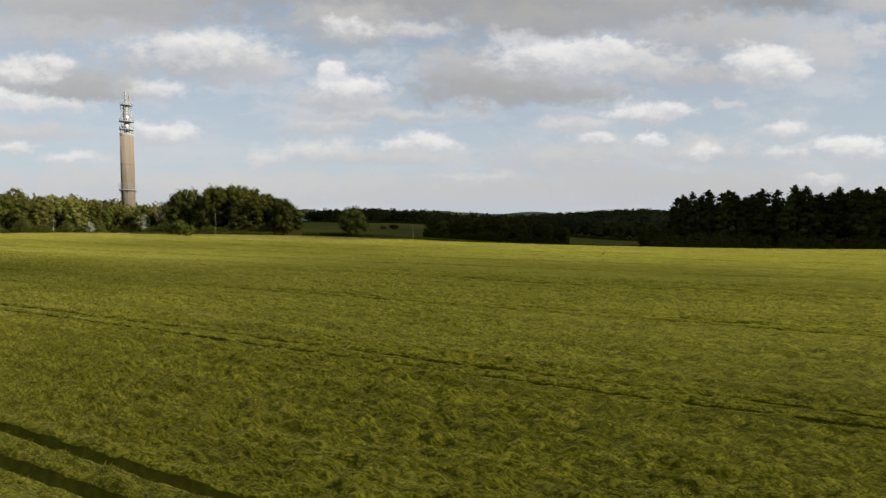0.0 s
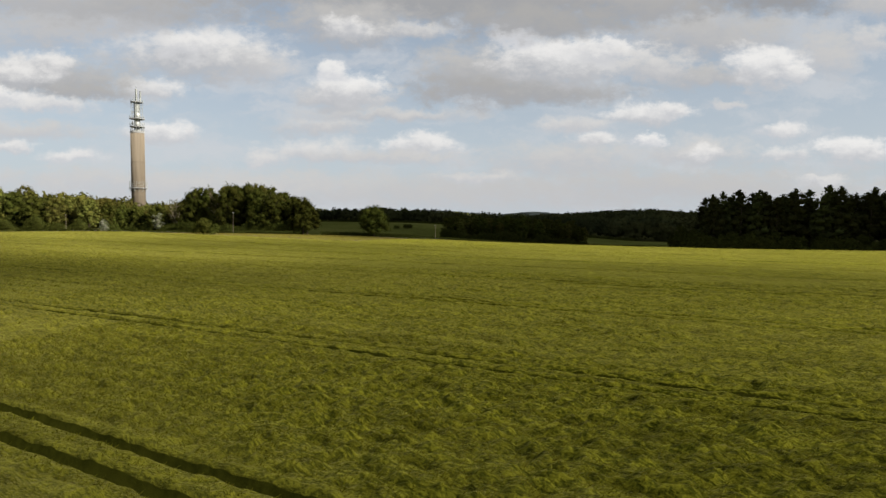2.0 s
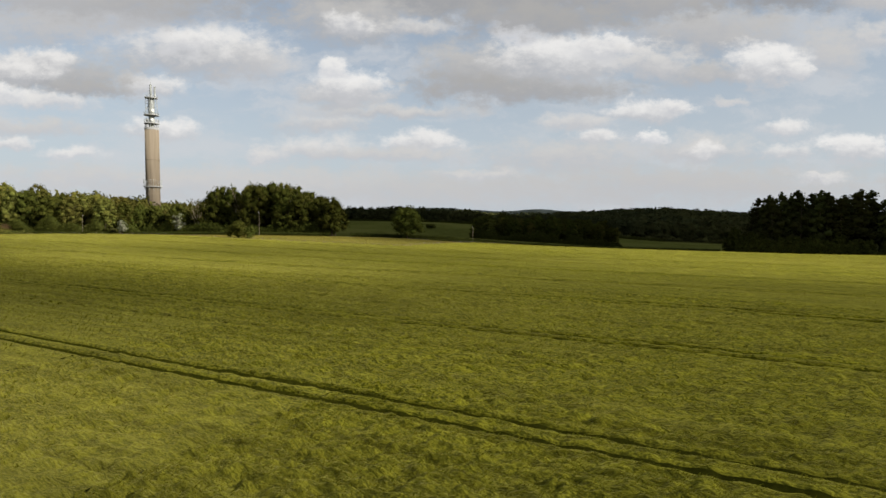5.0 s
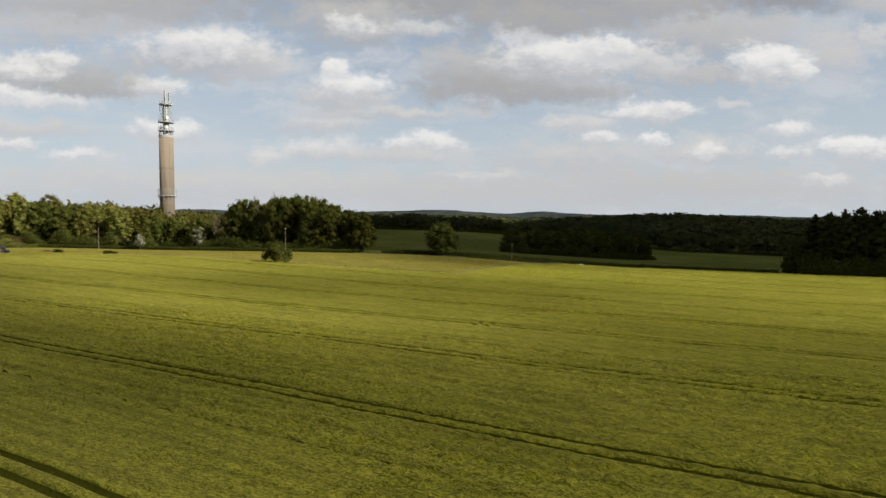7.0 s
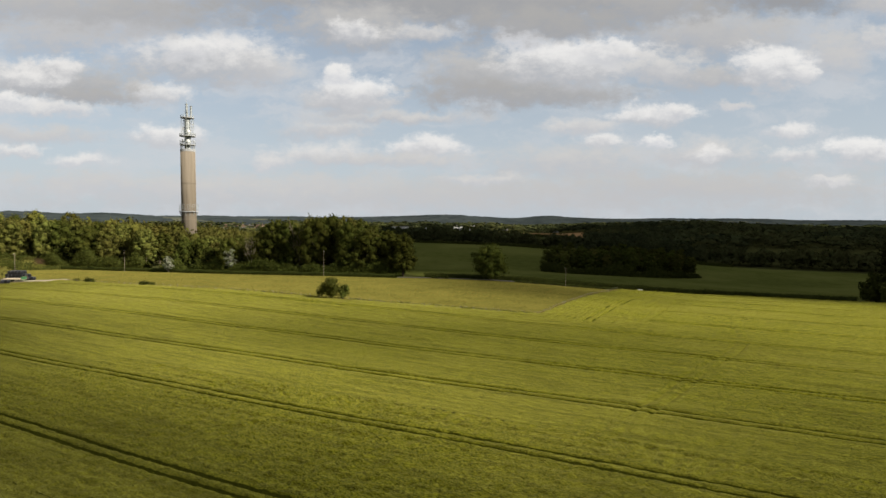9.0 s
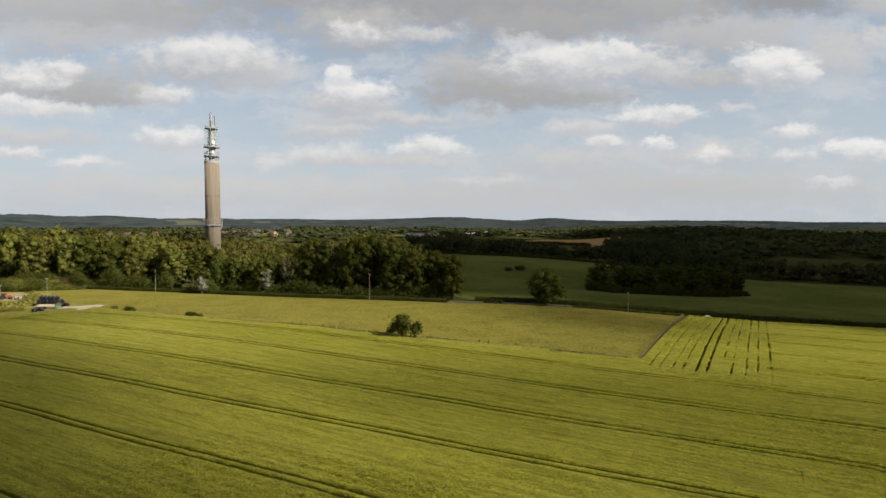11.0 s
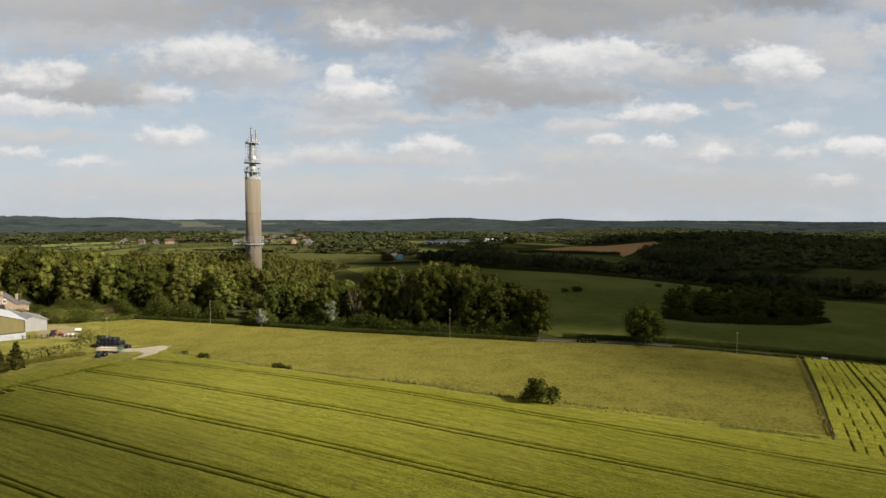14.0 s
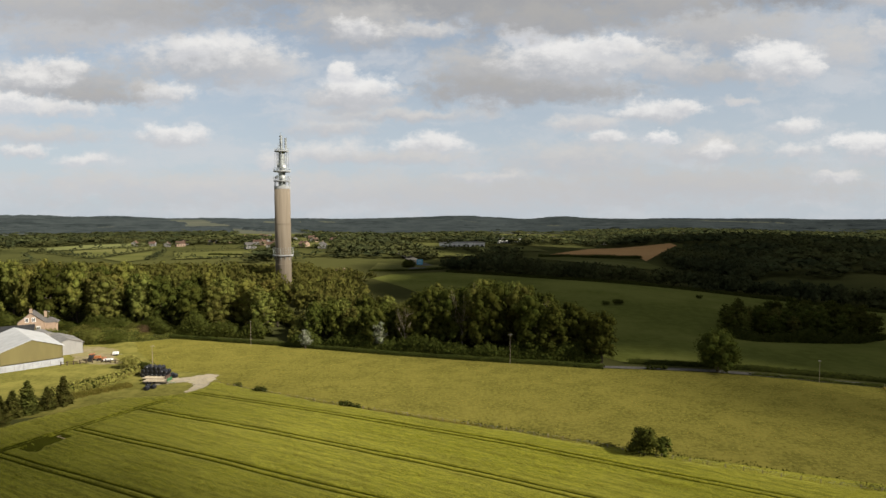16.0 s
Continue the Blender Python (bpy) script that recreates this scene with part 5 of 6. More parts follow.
    for dx, dy, z0, z1, r in ((-0.3, 0, 20.8, 29.4, 0.62), (2.2, 0.4, 20.8, 28.0, 0.50), (-0.3, 0, 29.2, 31.2, 0.16), (-1.6, -0.6, 20.8, 25.2, 0.12), (1.0, -1.2, 20.8, 26.0, 0.10)):
        bm = tube(bmesh.new(), (dx, dy, top + z0), (dx, dy, top + z1), r, r * 0.85, 10)
        for k in range(4):
            if r > 0.3:
                z = top + z0 + (z1 - z0) * (0.3 + 0.2 * k)
                box(bm, (1.3 * r * 2, 0.2, 0.9), (dx, dy, z))
        part("mast", bm, "galvanised", ob, "slim aerial mast")


tower()


# ---- poles and fences ----
def pole(x, y, h, turn, label="wooden electricity pole with a short crossarm"):
    ob = thing("utility_pole", label, "pole", pose(x, y, gz(x, y), 0, 0, turn), "utility poles")
    part("post", tube(bmesh.new(), (0, 0, -0.3), (0, 0, h), 0.085, 0.055, 10), "wood", ob)
    part("crossarm", box(bmesh.new(), (0.8, 0.08, 0.09), (0, 0, h - 0.4), bevel=0.02), "wood", ob)
    for k in (-0.34, 0, 0.34):
        part("insulator", tube(bmesh.new(), (k, 0, h - 0.32), (k, 0, h - 0.12), 0.06, 0.04, 8), "white_paint", ob)


pole(-212.0, 248.5, 9.9, 20)
pole(-199.0, 297.0, 9.8, -25)
pole(-103.0, 263.5, 10.0, -15)
pole(-12.3, 249.3, 6.9, -8)
pole(-300.0, 330.0, 9.0, -8)


def fence(line, gap, h, label, seed):
    rng = random.Random(seed)
    spots = along(line, gap)
    x0, y0, _ = spots[0]
    ob = thing("wire_fence", label, "fence", pose(x0, y0, gz(x0, y0)))
    shapes = []
    for _ in range(3):
        bm = bmesh.new()
        tube(bm, (0, 0, -0.2), (rng.uniform(-0.05, 0.05), rng.uniform(-0.05, 0.05), h * rng.uniform(0.92, 1.08)), 0.075, 0.06, 6)
        me = bpy.data.meshes.new("post")
        bm.to_mesh(me)
        bm.free()
        me.materials.append(M["wood"])
        shapes.append(me)
    for i, (x, y, a) in enumerate(spots):
        p = new("post", shapes[i % 3])
        p.parent = ob
        p.matrix_basis = Matrix.Translation((x - x0, y - y0, gz(x, y) - gz(x0, y0))) @ Matrix.Rotation(rng.uniform(0, 6), 4, "Z")
    for k in (0.35, 0.62, 0.92):
        bm = bmesh.new()
        for (xa, ya, _), (xb, yb, _) in zip(spots, spots[1:]):
            tube(bm, (xa - x0, ya - y0, gz(xa, ya) - gz(x0, y0) + h * k), (xb - x0, yb - y0, gz(xb, yb) - gz(x0, y0) + h * k), 0.005, sides=3, cap=False)
        part("wire", bm, "galvanised", ob)


FENCE = [(-190, 240), (-173, 229.2), (-150, 216.6), (-121, 203.1), (-82.5, 186.1), (-59.5, 176.6), (-34.5, 168.8)]
fence(FENCE, 3.0, 1.15, "weathered post and wire fence along the pasture", 1)
fence([(-34.5, 168.8), (5.8, 247.5)], 2.6, 1.2, "pale post and wire fence between crop and pasture", 2)


def timber_fence(line):
    """Dark posts with two rails."""
    spots = along(line, 1.8)
    x0, y0, _ = spots[0]
    ob = thing("timber_fence", "dark timber post and rail fence round the yard", "fence", pose(x0, y0, gz(x0, y0)))
    at = [(x - x0, y - y0, gz(x, y) - gz(x0, y0)) for x, y, _ in spots]
    for x, y, z in at:
        part("post", box(bmesh.new(), (0.26, 0.26, 1.6), (x, y, z - 0.1), bevel=0.02), "dark_wood", ob)
    for (xa, ya, za), (xb, yb, zb) in zip(at, at[1:]):
        for h in (0.6, 1.15):
            part("rail", tube(bmesh.new(), (xa, ya, za + h), (xb, yb, zb + h), 0.08, sides=4), "dark_wood", ob)


timber_fence([(-250.5, 264.0), (-246.0, 266.2), (-242.3, 268.2)])
timber_fence([(-239.5, 268.0), (-233.0, 266.8), (-226.5, 262.5)])


def tufts(name, line, width, count, h, seed, material, label):
    """Rough grass along a line."""
    rng = np.random.default_rng(seed)
    pts = np.array(along(line, 0.25))
    i = rng.integers(0, len(pts), count)
    off = rng.normal(0, width / 2, count)
    x, y = pts[i, 0] - np.sin(pts[i, 2]) * off, pts[i, 1] + np.cos(pts[i, 2]) * off
    at = np.stack([x, y, ground(x, y)], -1)
    tri = []
    for _ in range(3):
        a = rng.uniform(0, 2 * np.pi, count)
        side = np.stack([np.cos(a), np.sin(a), 0 * a], -1) * rng.uniform(0.05, 0.14, (count, 1))
        tip = np.stack([rng.normal(0, 0.14, count), rng.normal(0, 0.14, count), h * rng.uniform(0.5, 1.2, count)], -1)
        tri.append(np.stack([at - side, at + side, at + tip], 1))
    tri = np.concatenate(tri).reshape(-1, 3)
    tagged(part(name, mesh_of(name, tri, np.arange(len(tri)).reshape(-1, 3), material), material), label, "grass", kind="stuff")


tufts("rough_grass", FENCE, 1.6, 6000, 0.55, 1, "tussock", "rough pale grass along the fence")
tufts("rough_grass", [(-34.5, 169), (6, 248)], 0.7, 1500, 0.6, 2, "tussock", "rough pale grass along the fence")
tufts("rough_grass", [(-52, 175.5), (-36, 169.8)], 1.6, 700, 0.7, 3, "leaf", "dark weeds in the pasture corner")
tufts("rough_grass", [(-120, 204), (-83, 187.5), (-50, 175.5)], 2.6, 1000, 0.5, 6, "leaf_dark", "scattered dark weeds along the pasture edge")
tufts("rough_grass", [(-232, 209), (-224, 228), (-214, 240)], 2.5, 6000, 0.8, 4, "tussock", "rough grass on the field margin")


def pasture_tufts():
    rng = np.random.default_rng(9)
    n = 24000
    x, y = rng.uniform(-240, 6, n), rng.uniform(172, 312, n)
    keep = inside(PASTURE, x, y)
    x, y = x[keep], y[keep]
    at = np.stack([x, y, ground(x, y) + 0.08], -1)
    tri = []
    for _ in range(2):
        a = rng.uniform(0, 2 * np.pi, len(x))
        side = np.stack([np.cos(a), np.sin(a), 0 * a], -1) * rng.uniform(0.1, 0.25, (len(x), 1))
        tip = np.stack([rng.normal(0, 0.12, len(x)), rng.normal(0, 0.12, len(x)), rng.uniform(0.06, 0.18, len(x))], -1)
        tri.append(np.stack([at - side, at + side, at + tip], 1))
    tri = np.concatenate(tri).reshape(-1, 3)
    tagged(part("pasture_tufts", mesh_of("pasture_tufts", tri, np.arange(len(tri)).reshape(-1, 3), "tussock"), "tussock"), "short tussocks of pasture grass", "grass", kind="stuff")


pasture_tufts()


# ---- the farm ----
def gabled(ob, width, length, eaves, ridge, wall, roof, low=None, low_h=0.0, over=0.4, ends=True):
    """Walls with gables towards -y and +y, and a pitched roof; the ridge runs along y."""
    t = 0.25
    for x in (-width / 2 + t / 2, width / 2 - t / 2):
        part("side_wall", box(bmesh.new(), (t, length, eaves), (x, 0, 0)), wall, ob)
    for y in (-length / 2, length / 2 - t):
        bm = bmesh.new()
        outline = [(-width / 2, low_h), (width / 2, low_h), (width / 2, eaves), (0, ridge), (-width / 2, eaves)]
        a = [bm.verts.new((x, y, z)) for x, z in outline]
        b = [bm.verts.new((x, y + t, z)) for x, z in outline]
        bm.faces.new(a), bm.faces.new(b[::-1])
        for i in range(5):
            bm.faces.new((a[i], b[i], b[(i + 1) % 5], a[(i + 1) % 5]))
        bmesh.ops.recalc_face_normals(bm, faces=bm.faces[:])
        part("gable", bm, wall, ob)
    if low:
        for y in (-length / 2, length / 2):
            part("plinth", box(bmesh.new(), (width + 0.1, 0.34, low_h), (0, y, -0.3)), low, ob, "pale concrete panel wall")
        for x in (-width / 2, width / 2):
            part("plinth", box(bmesh.new(), (0.3, length - 0.4, low_h), (x, 0, -0.3)), low, ob, "pale concrete panel wall")
    slope = (ridge - eaves) / (width / 2)
    for side in (-1, 1):
        bm = bmesh.new()
        pts = [(0, ridge), (side * (width / 2 + over), eaves - slope * over)]
        for (x, z), y, d in itertools.product(pts, (-length / 2 - over, length / 2 + over), (0.02, 0.18)):
            bm.verts.new((x, y, z + d))
        v = bm.verts[:]
        bm.verts.ensure_lookup_table()
        for q in ((0, 1, 3, 2), (4, 6, 7, 5), (0, 4, 5, 1), (2, 3, 7, 6), (0, 2, 6, 4), (1, 5, 7, 3)):
            bm.faces.new([bm.verts[i] for i in q])
        bmesh.ops.recalc_face_normals(bm, faces=bm.faces[:])
        part("roof", bm, roof, ob)


def at_farm(x, y, turn):
    return pose(x, y, gz(x, y), 0, 0, turn)


GABLE = math.degrees(math.atan2(12.1, 11.8))
ux, uy = math.cos(radians(GABLE)), math.sin(radians(GABLE))
cx, cy = -257.2 - uy * 15, 260.4 + ux * 15
barn = thing("farm_barn", "large olive clad barn with white roof and concrete base", "barn", at_farm(cx, cy, GABLE))
gabled(barn, 16.9, 30, 6.6, 9.6, "cladding", "white_roof", "pale_concrete", 2.6)
for k in range(7):
    part("panel_joint", box(bmesh.new(), (0.10, 0.08, 2.2), (-7.2 + 2.4 * k, -15.2, 0)), "grey_sheet", barn)
shed = thing("farm_shed", "grey corrugated shed with a weathered roof", "shed", at_farm(-265, 287, GABLE))
gabled(shed, 9, 16, 4.2, 5.8, "grey_wall", "grey_sheet")
dark = thing("farm_barn", "open-sided barn with dark roof", "barn", at_farm(-300, 300, GABLE + 80))
gabled(dark, 14, 24, 4.4, 6.8, "dark_sheet", "dark_sheet")
dutch = thing("farm_shed", "small brown round-roofed barn", "shed", at_farm(-281, 299, GABLE))
gabled(dutch, 9, 12, 4.0, 5.6, "grey_sheet", "grey_sheet")


def farmhouse():
    ob = thing("farmhouse", "red brick farmhouse with slate roof and chimneys", "house", at_farm(-303, 324, 28))
    gabled(ob, 9.4, 9.0, 5.6, 9.6, "brick", "slate", over=0.3)
    for x, z, w, h in ((-1.4, 5.7, 1.1, 1.6), (1.0, 5.7, 1.1, 1.6), (-2.7, 1.6, 1.2, 1.9), (2.6, 1.6, 1.2, 1.9), (0, 0.4, 1.2, 2.2)):
        win = part("window", box(bmesh.new(), (w + 0.3, 0.12, h + 0.3), (x, -4.56, z), bevel=0.02), "white_paint", ob, "white framed window")
        for k in (-1, 1):
            part("pane", box(bmesh.new(), (w / 2 - 0.1, 0.06, h - 0.1), (x + k * w / 4, -4.62, z + 0.2)), "dark_glass", win)
    wing = part("wing", box(bmesh.new(), (4.6, 6.0, 4.6), (6.4, 1.0, 0), bevel=0.03), "brick", ob)
    bm = bmesh.new()
    bmesh.ops.create_cone(bm, cap_ends=True, segments=4, radius1=4.4, radius2=0.6, depth=2.0, matrix=Matrix.Translation((6.4, 1.0, 5.6)) @ Matrix.Rotation(math.pi / 4, 4, "Z"))
    part("roof", bm, "slate", ob)
    for x, y in ((0.0, -3.9), (4.3, 3.2)):
        ch = part("chimney", box(bmesh.new(), (1.0, 0.8, 2.6), (x, y, 8.6 if x == 0 else 6.5), bevel=0.03), "brick", ob)
        for k in (-0.25, 0.25):
            part("chimney_pot", tube(bmesh.new(), (x + k, y, 11.15 if x == 0 else 9.05), (x + k, y, 11.7 if x == 0 else 9.6), 0.14, 0.11, 10), "tile", ch)


farmhouse()


def bale_mesh():
    bm = bmesh.new()
    rings = []
    for r, z in ((0.30, -0.62), (0.60, -0.62), (0.69, -0.52), (0.70, 0.0), (0.69, 0.52), (0.60, 0.62), (0.30, 0.62)):
        rings.append([bm.verts.new((z, r * math.cos(2 * math.pi * i / 20), 0.70 + r * math.sin(2 * math.pi * i / 20))) for i in range(20)])
    for a, b in zip(rings, rings[1:]):
        for i in range(20):
            bm.faces.new((a[i], a[(i + 1) % 20], b[(i + 1) % 20], b[i]))
    bm.faces.new(rings[0][::-1])
    bm.faces.new(rings[-1])
    for f in bm.faces:
        f.smooth = len(f.verts) == 4
    bmesh.ops.recalc_face_normals(bm, faces=bm.faces[:])
    me = bpy.data.meshes.new("silage_bale")
    bm.to_mesh(me)
    bm.free()
    me.materials.append(M["wrap"])
    return me


BALE = bale_mesh()
rng = random.Random(12)
bale_spots = []
for layer, n in enumerate((7, 6, 4)):
    for i in range(n):
        for deep_row in (0, 1):
            bale_spots.append((1.42 * (i - (n - 1) / 2) - 0.4 * layer, deep_row * 1.4, 1.08 * layer))
bale_spots += [(6.0, 0.4, 0), (5.6, -11.6, 0), (7.1, -11.4, 0), (6.4, -13.2, 0)]
for bx, by, bz in bale_spots:
    a = radians(-8)
    x, y = -211.0 + bx * math.cos(a) - by * math.sin(a), 248.4 + bx * math.sin(a) + by * math.cos(a)
    b = tagged(new("silage_bale", BALE), "black plastic wrapped round silage bale", "bale", "stacked silage bales")
    b.matrix_basis = pose(x, y, gz(-212, 251) + 0.05 + bz, 0, 0, 82 + rng.uniform(-6, 6))


def flatbed(x, y, turn, material, label):
    ob = thing("flatbed_trailer", label, "trailer", at_farm(x, y, turn), "farm trailers")
    part("bed", box(bmesh.new(), (7.6, 2.4, 0.16), (0, 0, 0.95), bevel=0.02), "planks", ob)
    part("chassis", box(bmesh.new(), (7.2, 0.9, 0.22), (0, 0, 0.72)), material, ob)
    part("headboard", box(bmesh.new(), (0.1, 2.4, 0.9), (3.75, 0, 1.1)), material, ob, "painted headboard")
    part("drawbar", tube(bmesh.new(), (3.8, 0, 0.75), (5.4, 0, 0.5), 0.07, sides=6), material, ob)
    for wx, wy in itertools.product((-1.6, -2.6), (-1.05, 1.05)):
        part("wheel", tube(bmesh.new(), (wx, wy - 0.13, 0.42), (wx, wy + 0.13, 0.42), 0.42, sides=16), "tyre", ob)


flatbed(-208.9, 244.4, -6, "tile", "wooden flatbed farm trailer beside the bales")
flatbed(-206.9, 241.0, -4, "green_paint", "flatbed farm trailer with green headboard")


def telehandler():
    ob = thing("tractor", "orange farm tractor with loader in the yard", "tractor", at_farm(-243.9, 271.4, 15))
    part("body", box(bmesh.new(), (2.2, 1.1, 0.9), (0.9, 0, 0.9), bevel=0.12), "orange", ob)
    part("cab", box(bmesh.new(), (1.5, 1.5, 1.2), (-0.7, 0, 1.2), bevel=0.10), "dark_glass", ob)
    part("roof", box(bmesh.new(), (1.7, 1.7, 0.16), (-0.7, 0, 2.38), bevel=0.05), "orange", ob)
    for x, y, r in ((-1.0, 0.95, 0.8), (-1.0, -0.95, 0.8), (1.4, 0.85, 0.5), (1.4, -0.85, 0.5)):
        part("wheel", tube(bmesh.new(), (x, y - 0.2, r), (x, y + 0.2, r), r, sides=20), "tyre", ob)
    for y in (-0.6, 0.6):
        part("loader_arm", tube(bmesh.new(), (0.0, y, 1.6), (2.8, y, 0.9), 0.10, sides=6), "orange", ob)
    part("bucket", box(bmesh.new(), (0.8, 2.0, 0.8), (3.1, 0, 0.3), bevel=0.05), "orange", ob)


telehandler()


def stock_trailer(x, y, turn, size, label):
    ob = thing("trailer", label, "trailer", at_farm(x, y, turn))
    part("body", box(bmesh.new(), size, (0, 0, 0.5), bevel=0.08), "white_paint", ob)
    for wx, wy in itertools.product((-0.45, 0.45), (-size[1] / 2, size[1] / 2)):
        part("wheel", tube(bmesh.new(), (wx, wy - 0.1, 0.34), (wx, wy + 0.1, 0.34), 0.34, sides=14), "tyre", ob)
    part("drawbar", tube(bmesh.new(), (size[0] / 2, 0, 0.55), (size[0] / 2 + 1.2, 0, 0.45), 0.05, sides=6), "galvanised", ob)


stock_trailer(-241.5, 280.0, 10, (1.8, 1.2, 0.9), "small white box trailer on the grass")
stock_trailer(-238.6, 270.4, 5, (2.8, 1.4, 0.5), "low pale trailer in the yard")
trough = thing("water_trough", "small pale trough at the lane's edge", "trough", at_farm(14, 247.2, -20))
part("tank", box(bmesh.new(), (1.6, 0.8, 0.8), (0, 0, 0), bevel=0.08), "white_paint", trough)

# ---- houses of the town, sheds and the road sign far off ----
def house(roof, wall, label):
    ob = thing("house", label, "house", group="houses of the distant town")
    gabled(ob, 8.5, 12, 5.2, 8.6, wall, roof, over=0.3)
    for y, z in itertools.product((-3.4, 0, 3.4), (1.0, 3.4)):
        part("window", box(bmesh.new(), (0.1, 1.4, 1.3), (4.27, y, z)), "dark_glass", ob)
    part("chimney", box(bmesh.new(), (0.8, 0.8, 1.8), (0, 4.0, 8.0)), "brick", ob)
    return ob


HOUSES = [house("tile", "brick", "distant brick house with a red tiled roof"), house("slate", "render_wall", "distant pale house with a slate roof"), house("tile", "render_wall", "distant pale house with a tiled roof")]
rng = random.Random(21)
house_spots = [(-204, 512, 1.1, 0.7), (-400, 880, 1.2, 1.0), (-372, 885, 1.2, 1.0), (-330, 900, 1.1, 1.0), (-300, 880, 1.2, 1.0)]
for _ in range(80):
    x = rng.uniform(-640, -230)
    house_spots.append((x, rng.uniform(960, 1450), rng.uniform(0.8, 1.1), rng.uniform(0.75, 1.0)))
for _ in range(16):
    house_spots.append((rng.uniform(40, 420), rng.uniform(1080, 1400), rng.uniform(0.8, 1.1), rng.uniform(0.75, 1.0)))
place(HOUSES, house_spots, "houses of the distant town")
gardens = [(x + rng.uniform(-16, 16), y + rng.choice((-1, -1, 1)) * rng.uniform(11, 22), rng.uniform(5, 9), rng.uniform(8, 13)) for x, y, *_ in house_spots[1:] for _ in range(3)]
far_woods("garden_trees", gardens, "small trees in the gardens of the distant town", 26, 4.0, 1.6, lobes=3, least=4)


def warehouse(x, y, size, turn, label):
    ob = thing("warehouse", label, "warehouse", at_farm(x, y, turn))
    part("wall", box(bmesh.new(), size, bevel=0.2), "white_paint", ob)
    part("roof", box(bmesh.new(), (size[0] + 1, size[1] + 1, 0.8), (0, 0, size[2])), "grey_sheet", ob)
    for k in range(8):
        part("door", box(bmesh.new(), (3, 0.2, 3.5), (-size[0] * 0.42 + k * size[0] * 0.12, -size[1] / 2 - 0.05, 0)), "dark_sheet", ob)


warehouse(-106, 912, (60, 26, 6), 24, "long white flat-roofed warehouse")
warehouse(-25, 1055, (36, 24, 8), 4, "low pale brick-sided warehouse")
warehouse(-330, 1190, (40, 24, 10), -6, "grey distant industrial building")

sign = thing("road_sign", "blue motorway direction sign on two posts", "road sign", at_farm(-153.0, 652.0, 8))
part("panel", box(bmesh.new(), (6.0, 0.2, 5.2), (0, 0, 1.2), bevel=0.04), "sign_blue", sign)
for x in (-2.4, 2.4):
    part("post", tube(bmesh.new(), (x, 0.25, -0.3), (x, 0.25, 6.2), 0.16, sides=8), "galvanised", sign)
for z, w in ((5.0, 3.2), (3.6, 4.0), (2.3, 2.6)):
    part("lettering_bar", box(bmesh.new(), (w, 0.06, 0.34), (0, -0.13, z)), "white_paint", sign)
drape("distant_road", [(-160, 560), (-152, 640), (-176, 720), (-196, 800), (-186, 800), (-164, 720), (-138, 640), (-148, 560)], 0.9, 30.0, "asphalt", "distant pale stretch of main road", "road")


# ---- clouds added overhead, out of view, to shade parts of the land ----
CLOUD_H = 550.0
DRIFT = Vector((sun_dir.x, sun_dir.y)) * CLOUD_H / sun_dir.z


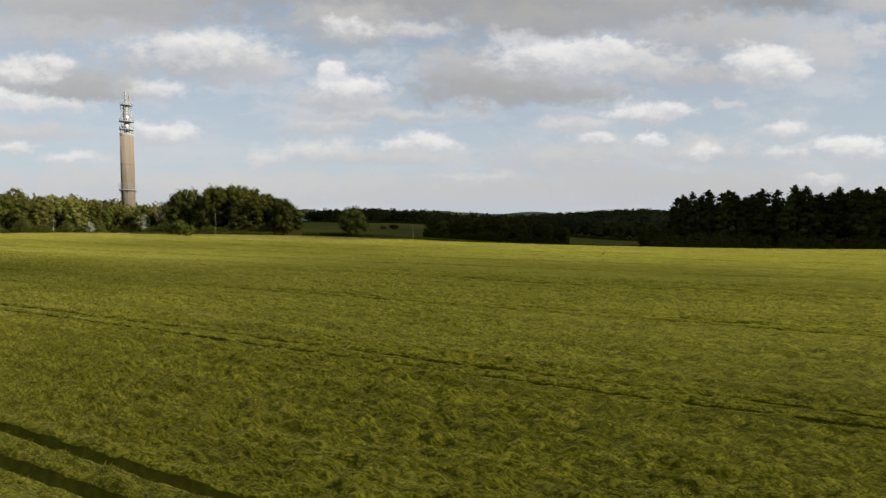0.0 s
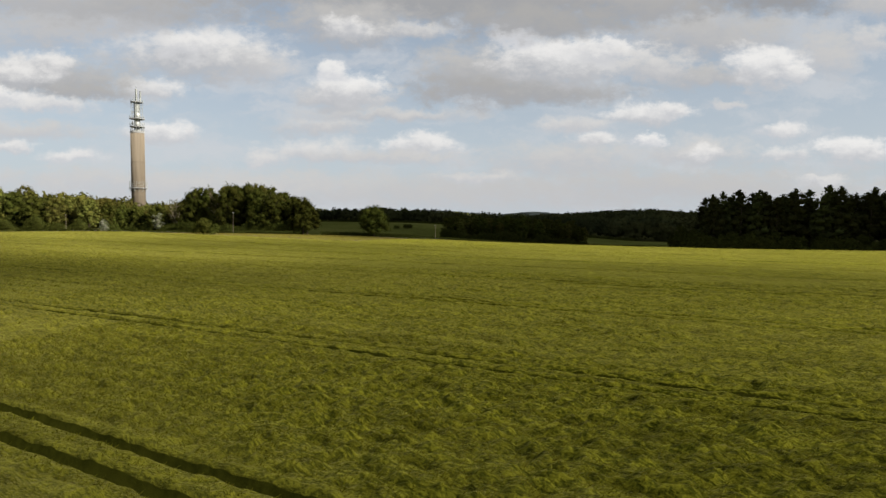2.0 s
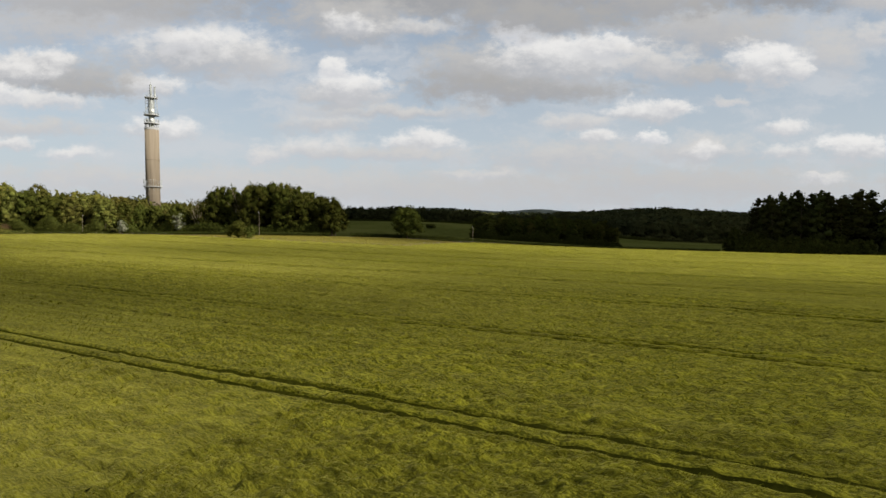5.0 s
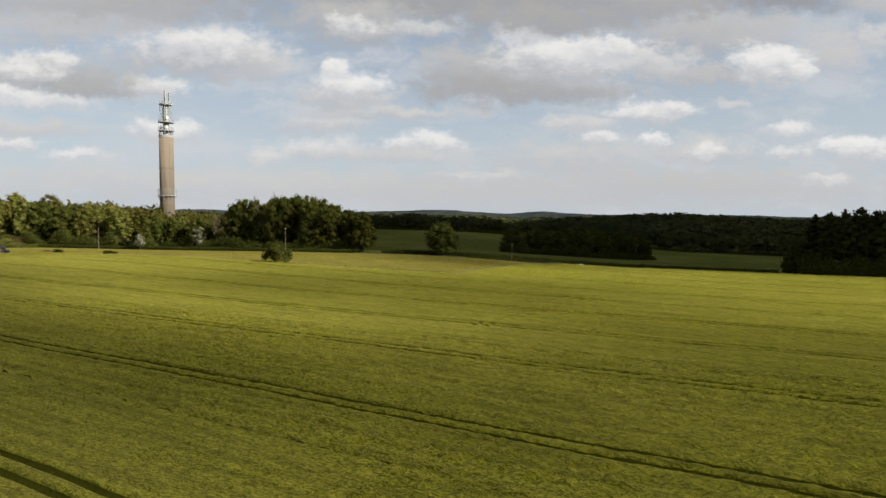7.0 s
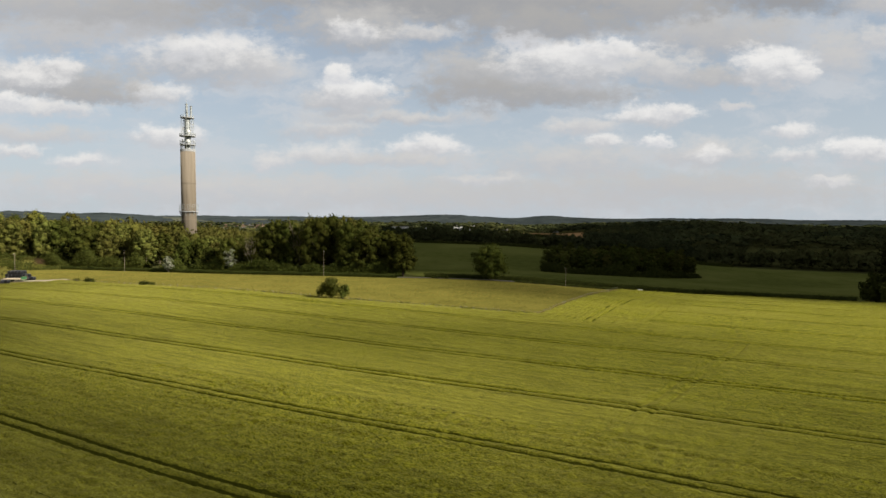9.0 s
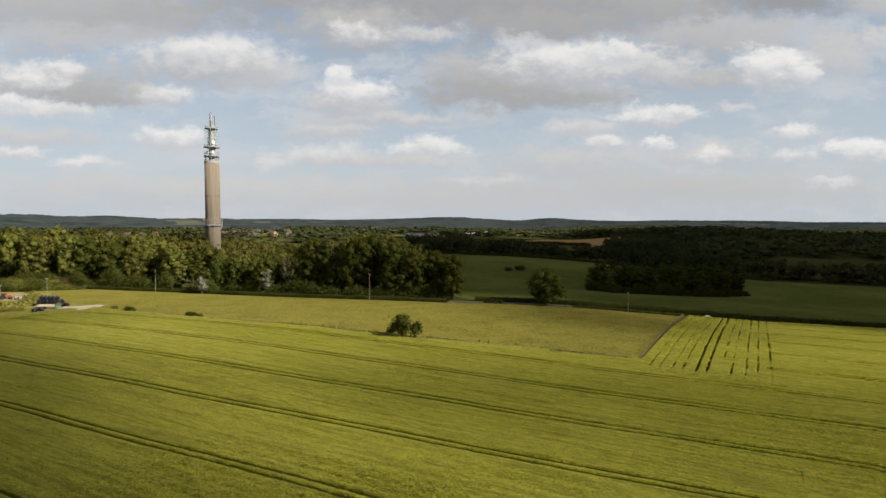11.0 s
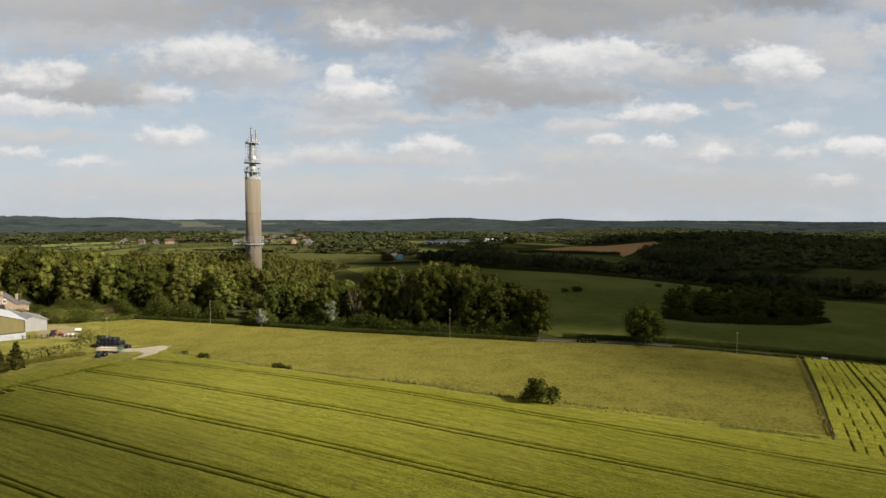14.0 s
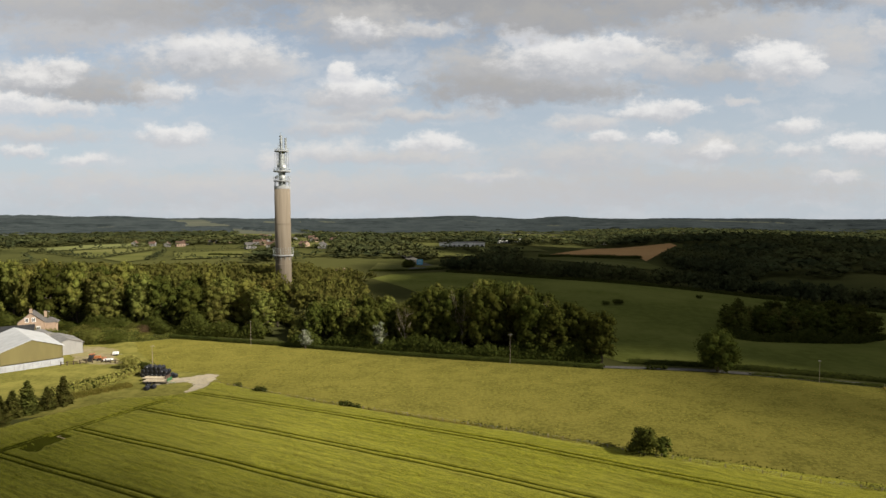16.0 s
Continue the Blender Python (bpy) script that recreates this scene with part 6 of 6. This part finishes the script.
def cumulus(lumps, seed, detail=4):
    """One cloud of flattened lumps over the land (x, y, radius), set off towards the sun."""
    rng = np.random.default_rng(seed)
    bm = bmesh.new()
    for x, y, r in lumps:
        made = bmesh.ops.create_icosphere(bm, subdivisions=detail, radius=1.0)["verts"]
        for v in made:
            d = v.co.copy()
            f = 1 + 0.10 * noise.noise(d * 2.2 + Vector((x, y, seed)) * 0.01) + 0.08 * noise.noise(d * 6 + Vector((y, x, 0)) * 0.01)
            v.co = Vector((x + d.x * r * f, y + d.y * r * f, d.z * r * (0.26 if d.z > 0 else 0.10) * f))
    for f in bm.faces:
        f.smooth = True
    ob = thing("cumulus_cloud", "unseen flat-based cumulus cloud added to shade the land", "cloud", pose(DRIFT.x, DRIFT.y, CLOUD_H), "clouds")
    part("vapour", bm, "cloud", ob)


cumulus([(-60, 352, 60), (28, 341, 88), (105, 302, 98), (184, 268, 98), (264, 234, 98), (-84, 395, 46), (-120, 455, 70), (60, 520, 170), (260, 460, 180), (430, 380, 180), (-90, 600, 110), (120, 760, 200), (420, 680, 230), (-40, 860, 130), (330, 980, 220), (700, 760, 240)], 4)


def thin_cloud(x, y, long, wide, turn, material):
    """One unseen ragged cloud sheet, added so that its shadow lies round (x, y)."""
    bm = bmesh.new()
    rings = [[bm.verts.new((0, 0, 0))]]
    for k in range(1, 9):
        rings.append([])
        for i in range(48):
            a = 2 * math.pi * i / 48
            d = Vector((math.cos(a), math.sin(a), 0)) * k / 8
            f = 1 + 0.22 * noise.noise(d * 2.5 + Vector((x, y, 0)) * 0.02)
            rings[-1].append(bm.verts.new((d.x * long * f, d.y * wide * f, 6 * (1 - (k / 8) ** 2))))
    for i in range(48):
        bm.faces.new((rings[0][0], rings[1][i], rings[1][(i + 1) % 48]))
        for p, q in zip(rings[1:], rings[2:]):
            bm.faces.new((p[i], q[i], q[(i + 1) % 48], p[(i + 1) % 48]))
    ob = thing("thin_cloud", "unseen cloud sheet added to dim the sun on the land", "cloud", pose(x + DRIFT.x, y + DRIFT.y, CLOUD_H, 0, 0, turn), "clouds")
    part("vapour", bm, material, ob)


thin_cloud(-218, 196, 62, 26, 48, "cloud_haze")
thin_cloud(-22, 224, 44, 24, -20, "cloud_haze")
thin_cloud(-118, 78, 74, 40, -12, "cloud_thick")
thin_cloud(2, 70, 62, 34, -12, "cloud_haze")
thin_cloud(-6, 10, 76, 25, -12, "cloud_mid")
thin_cloud(-190, 150, 80, 44, -27, "cloud_thick")
thin_cloud(-105, 298, 46, 34, -15, "cloud_veil")
thin_cloud(-40, 268, 30, 22, -10, "cloud_haze")
thin_cloud(-46, 140, 62, 24, -14, "cloud_veil")
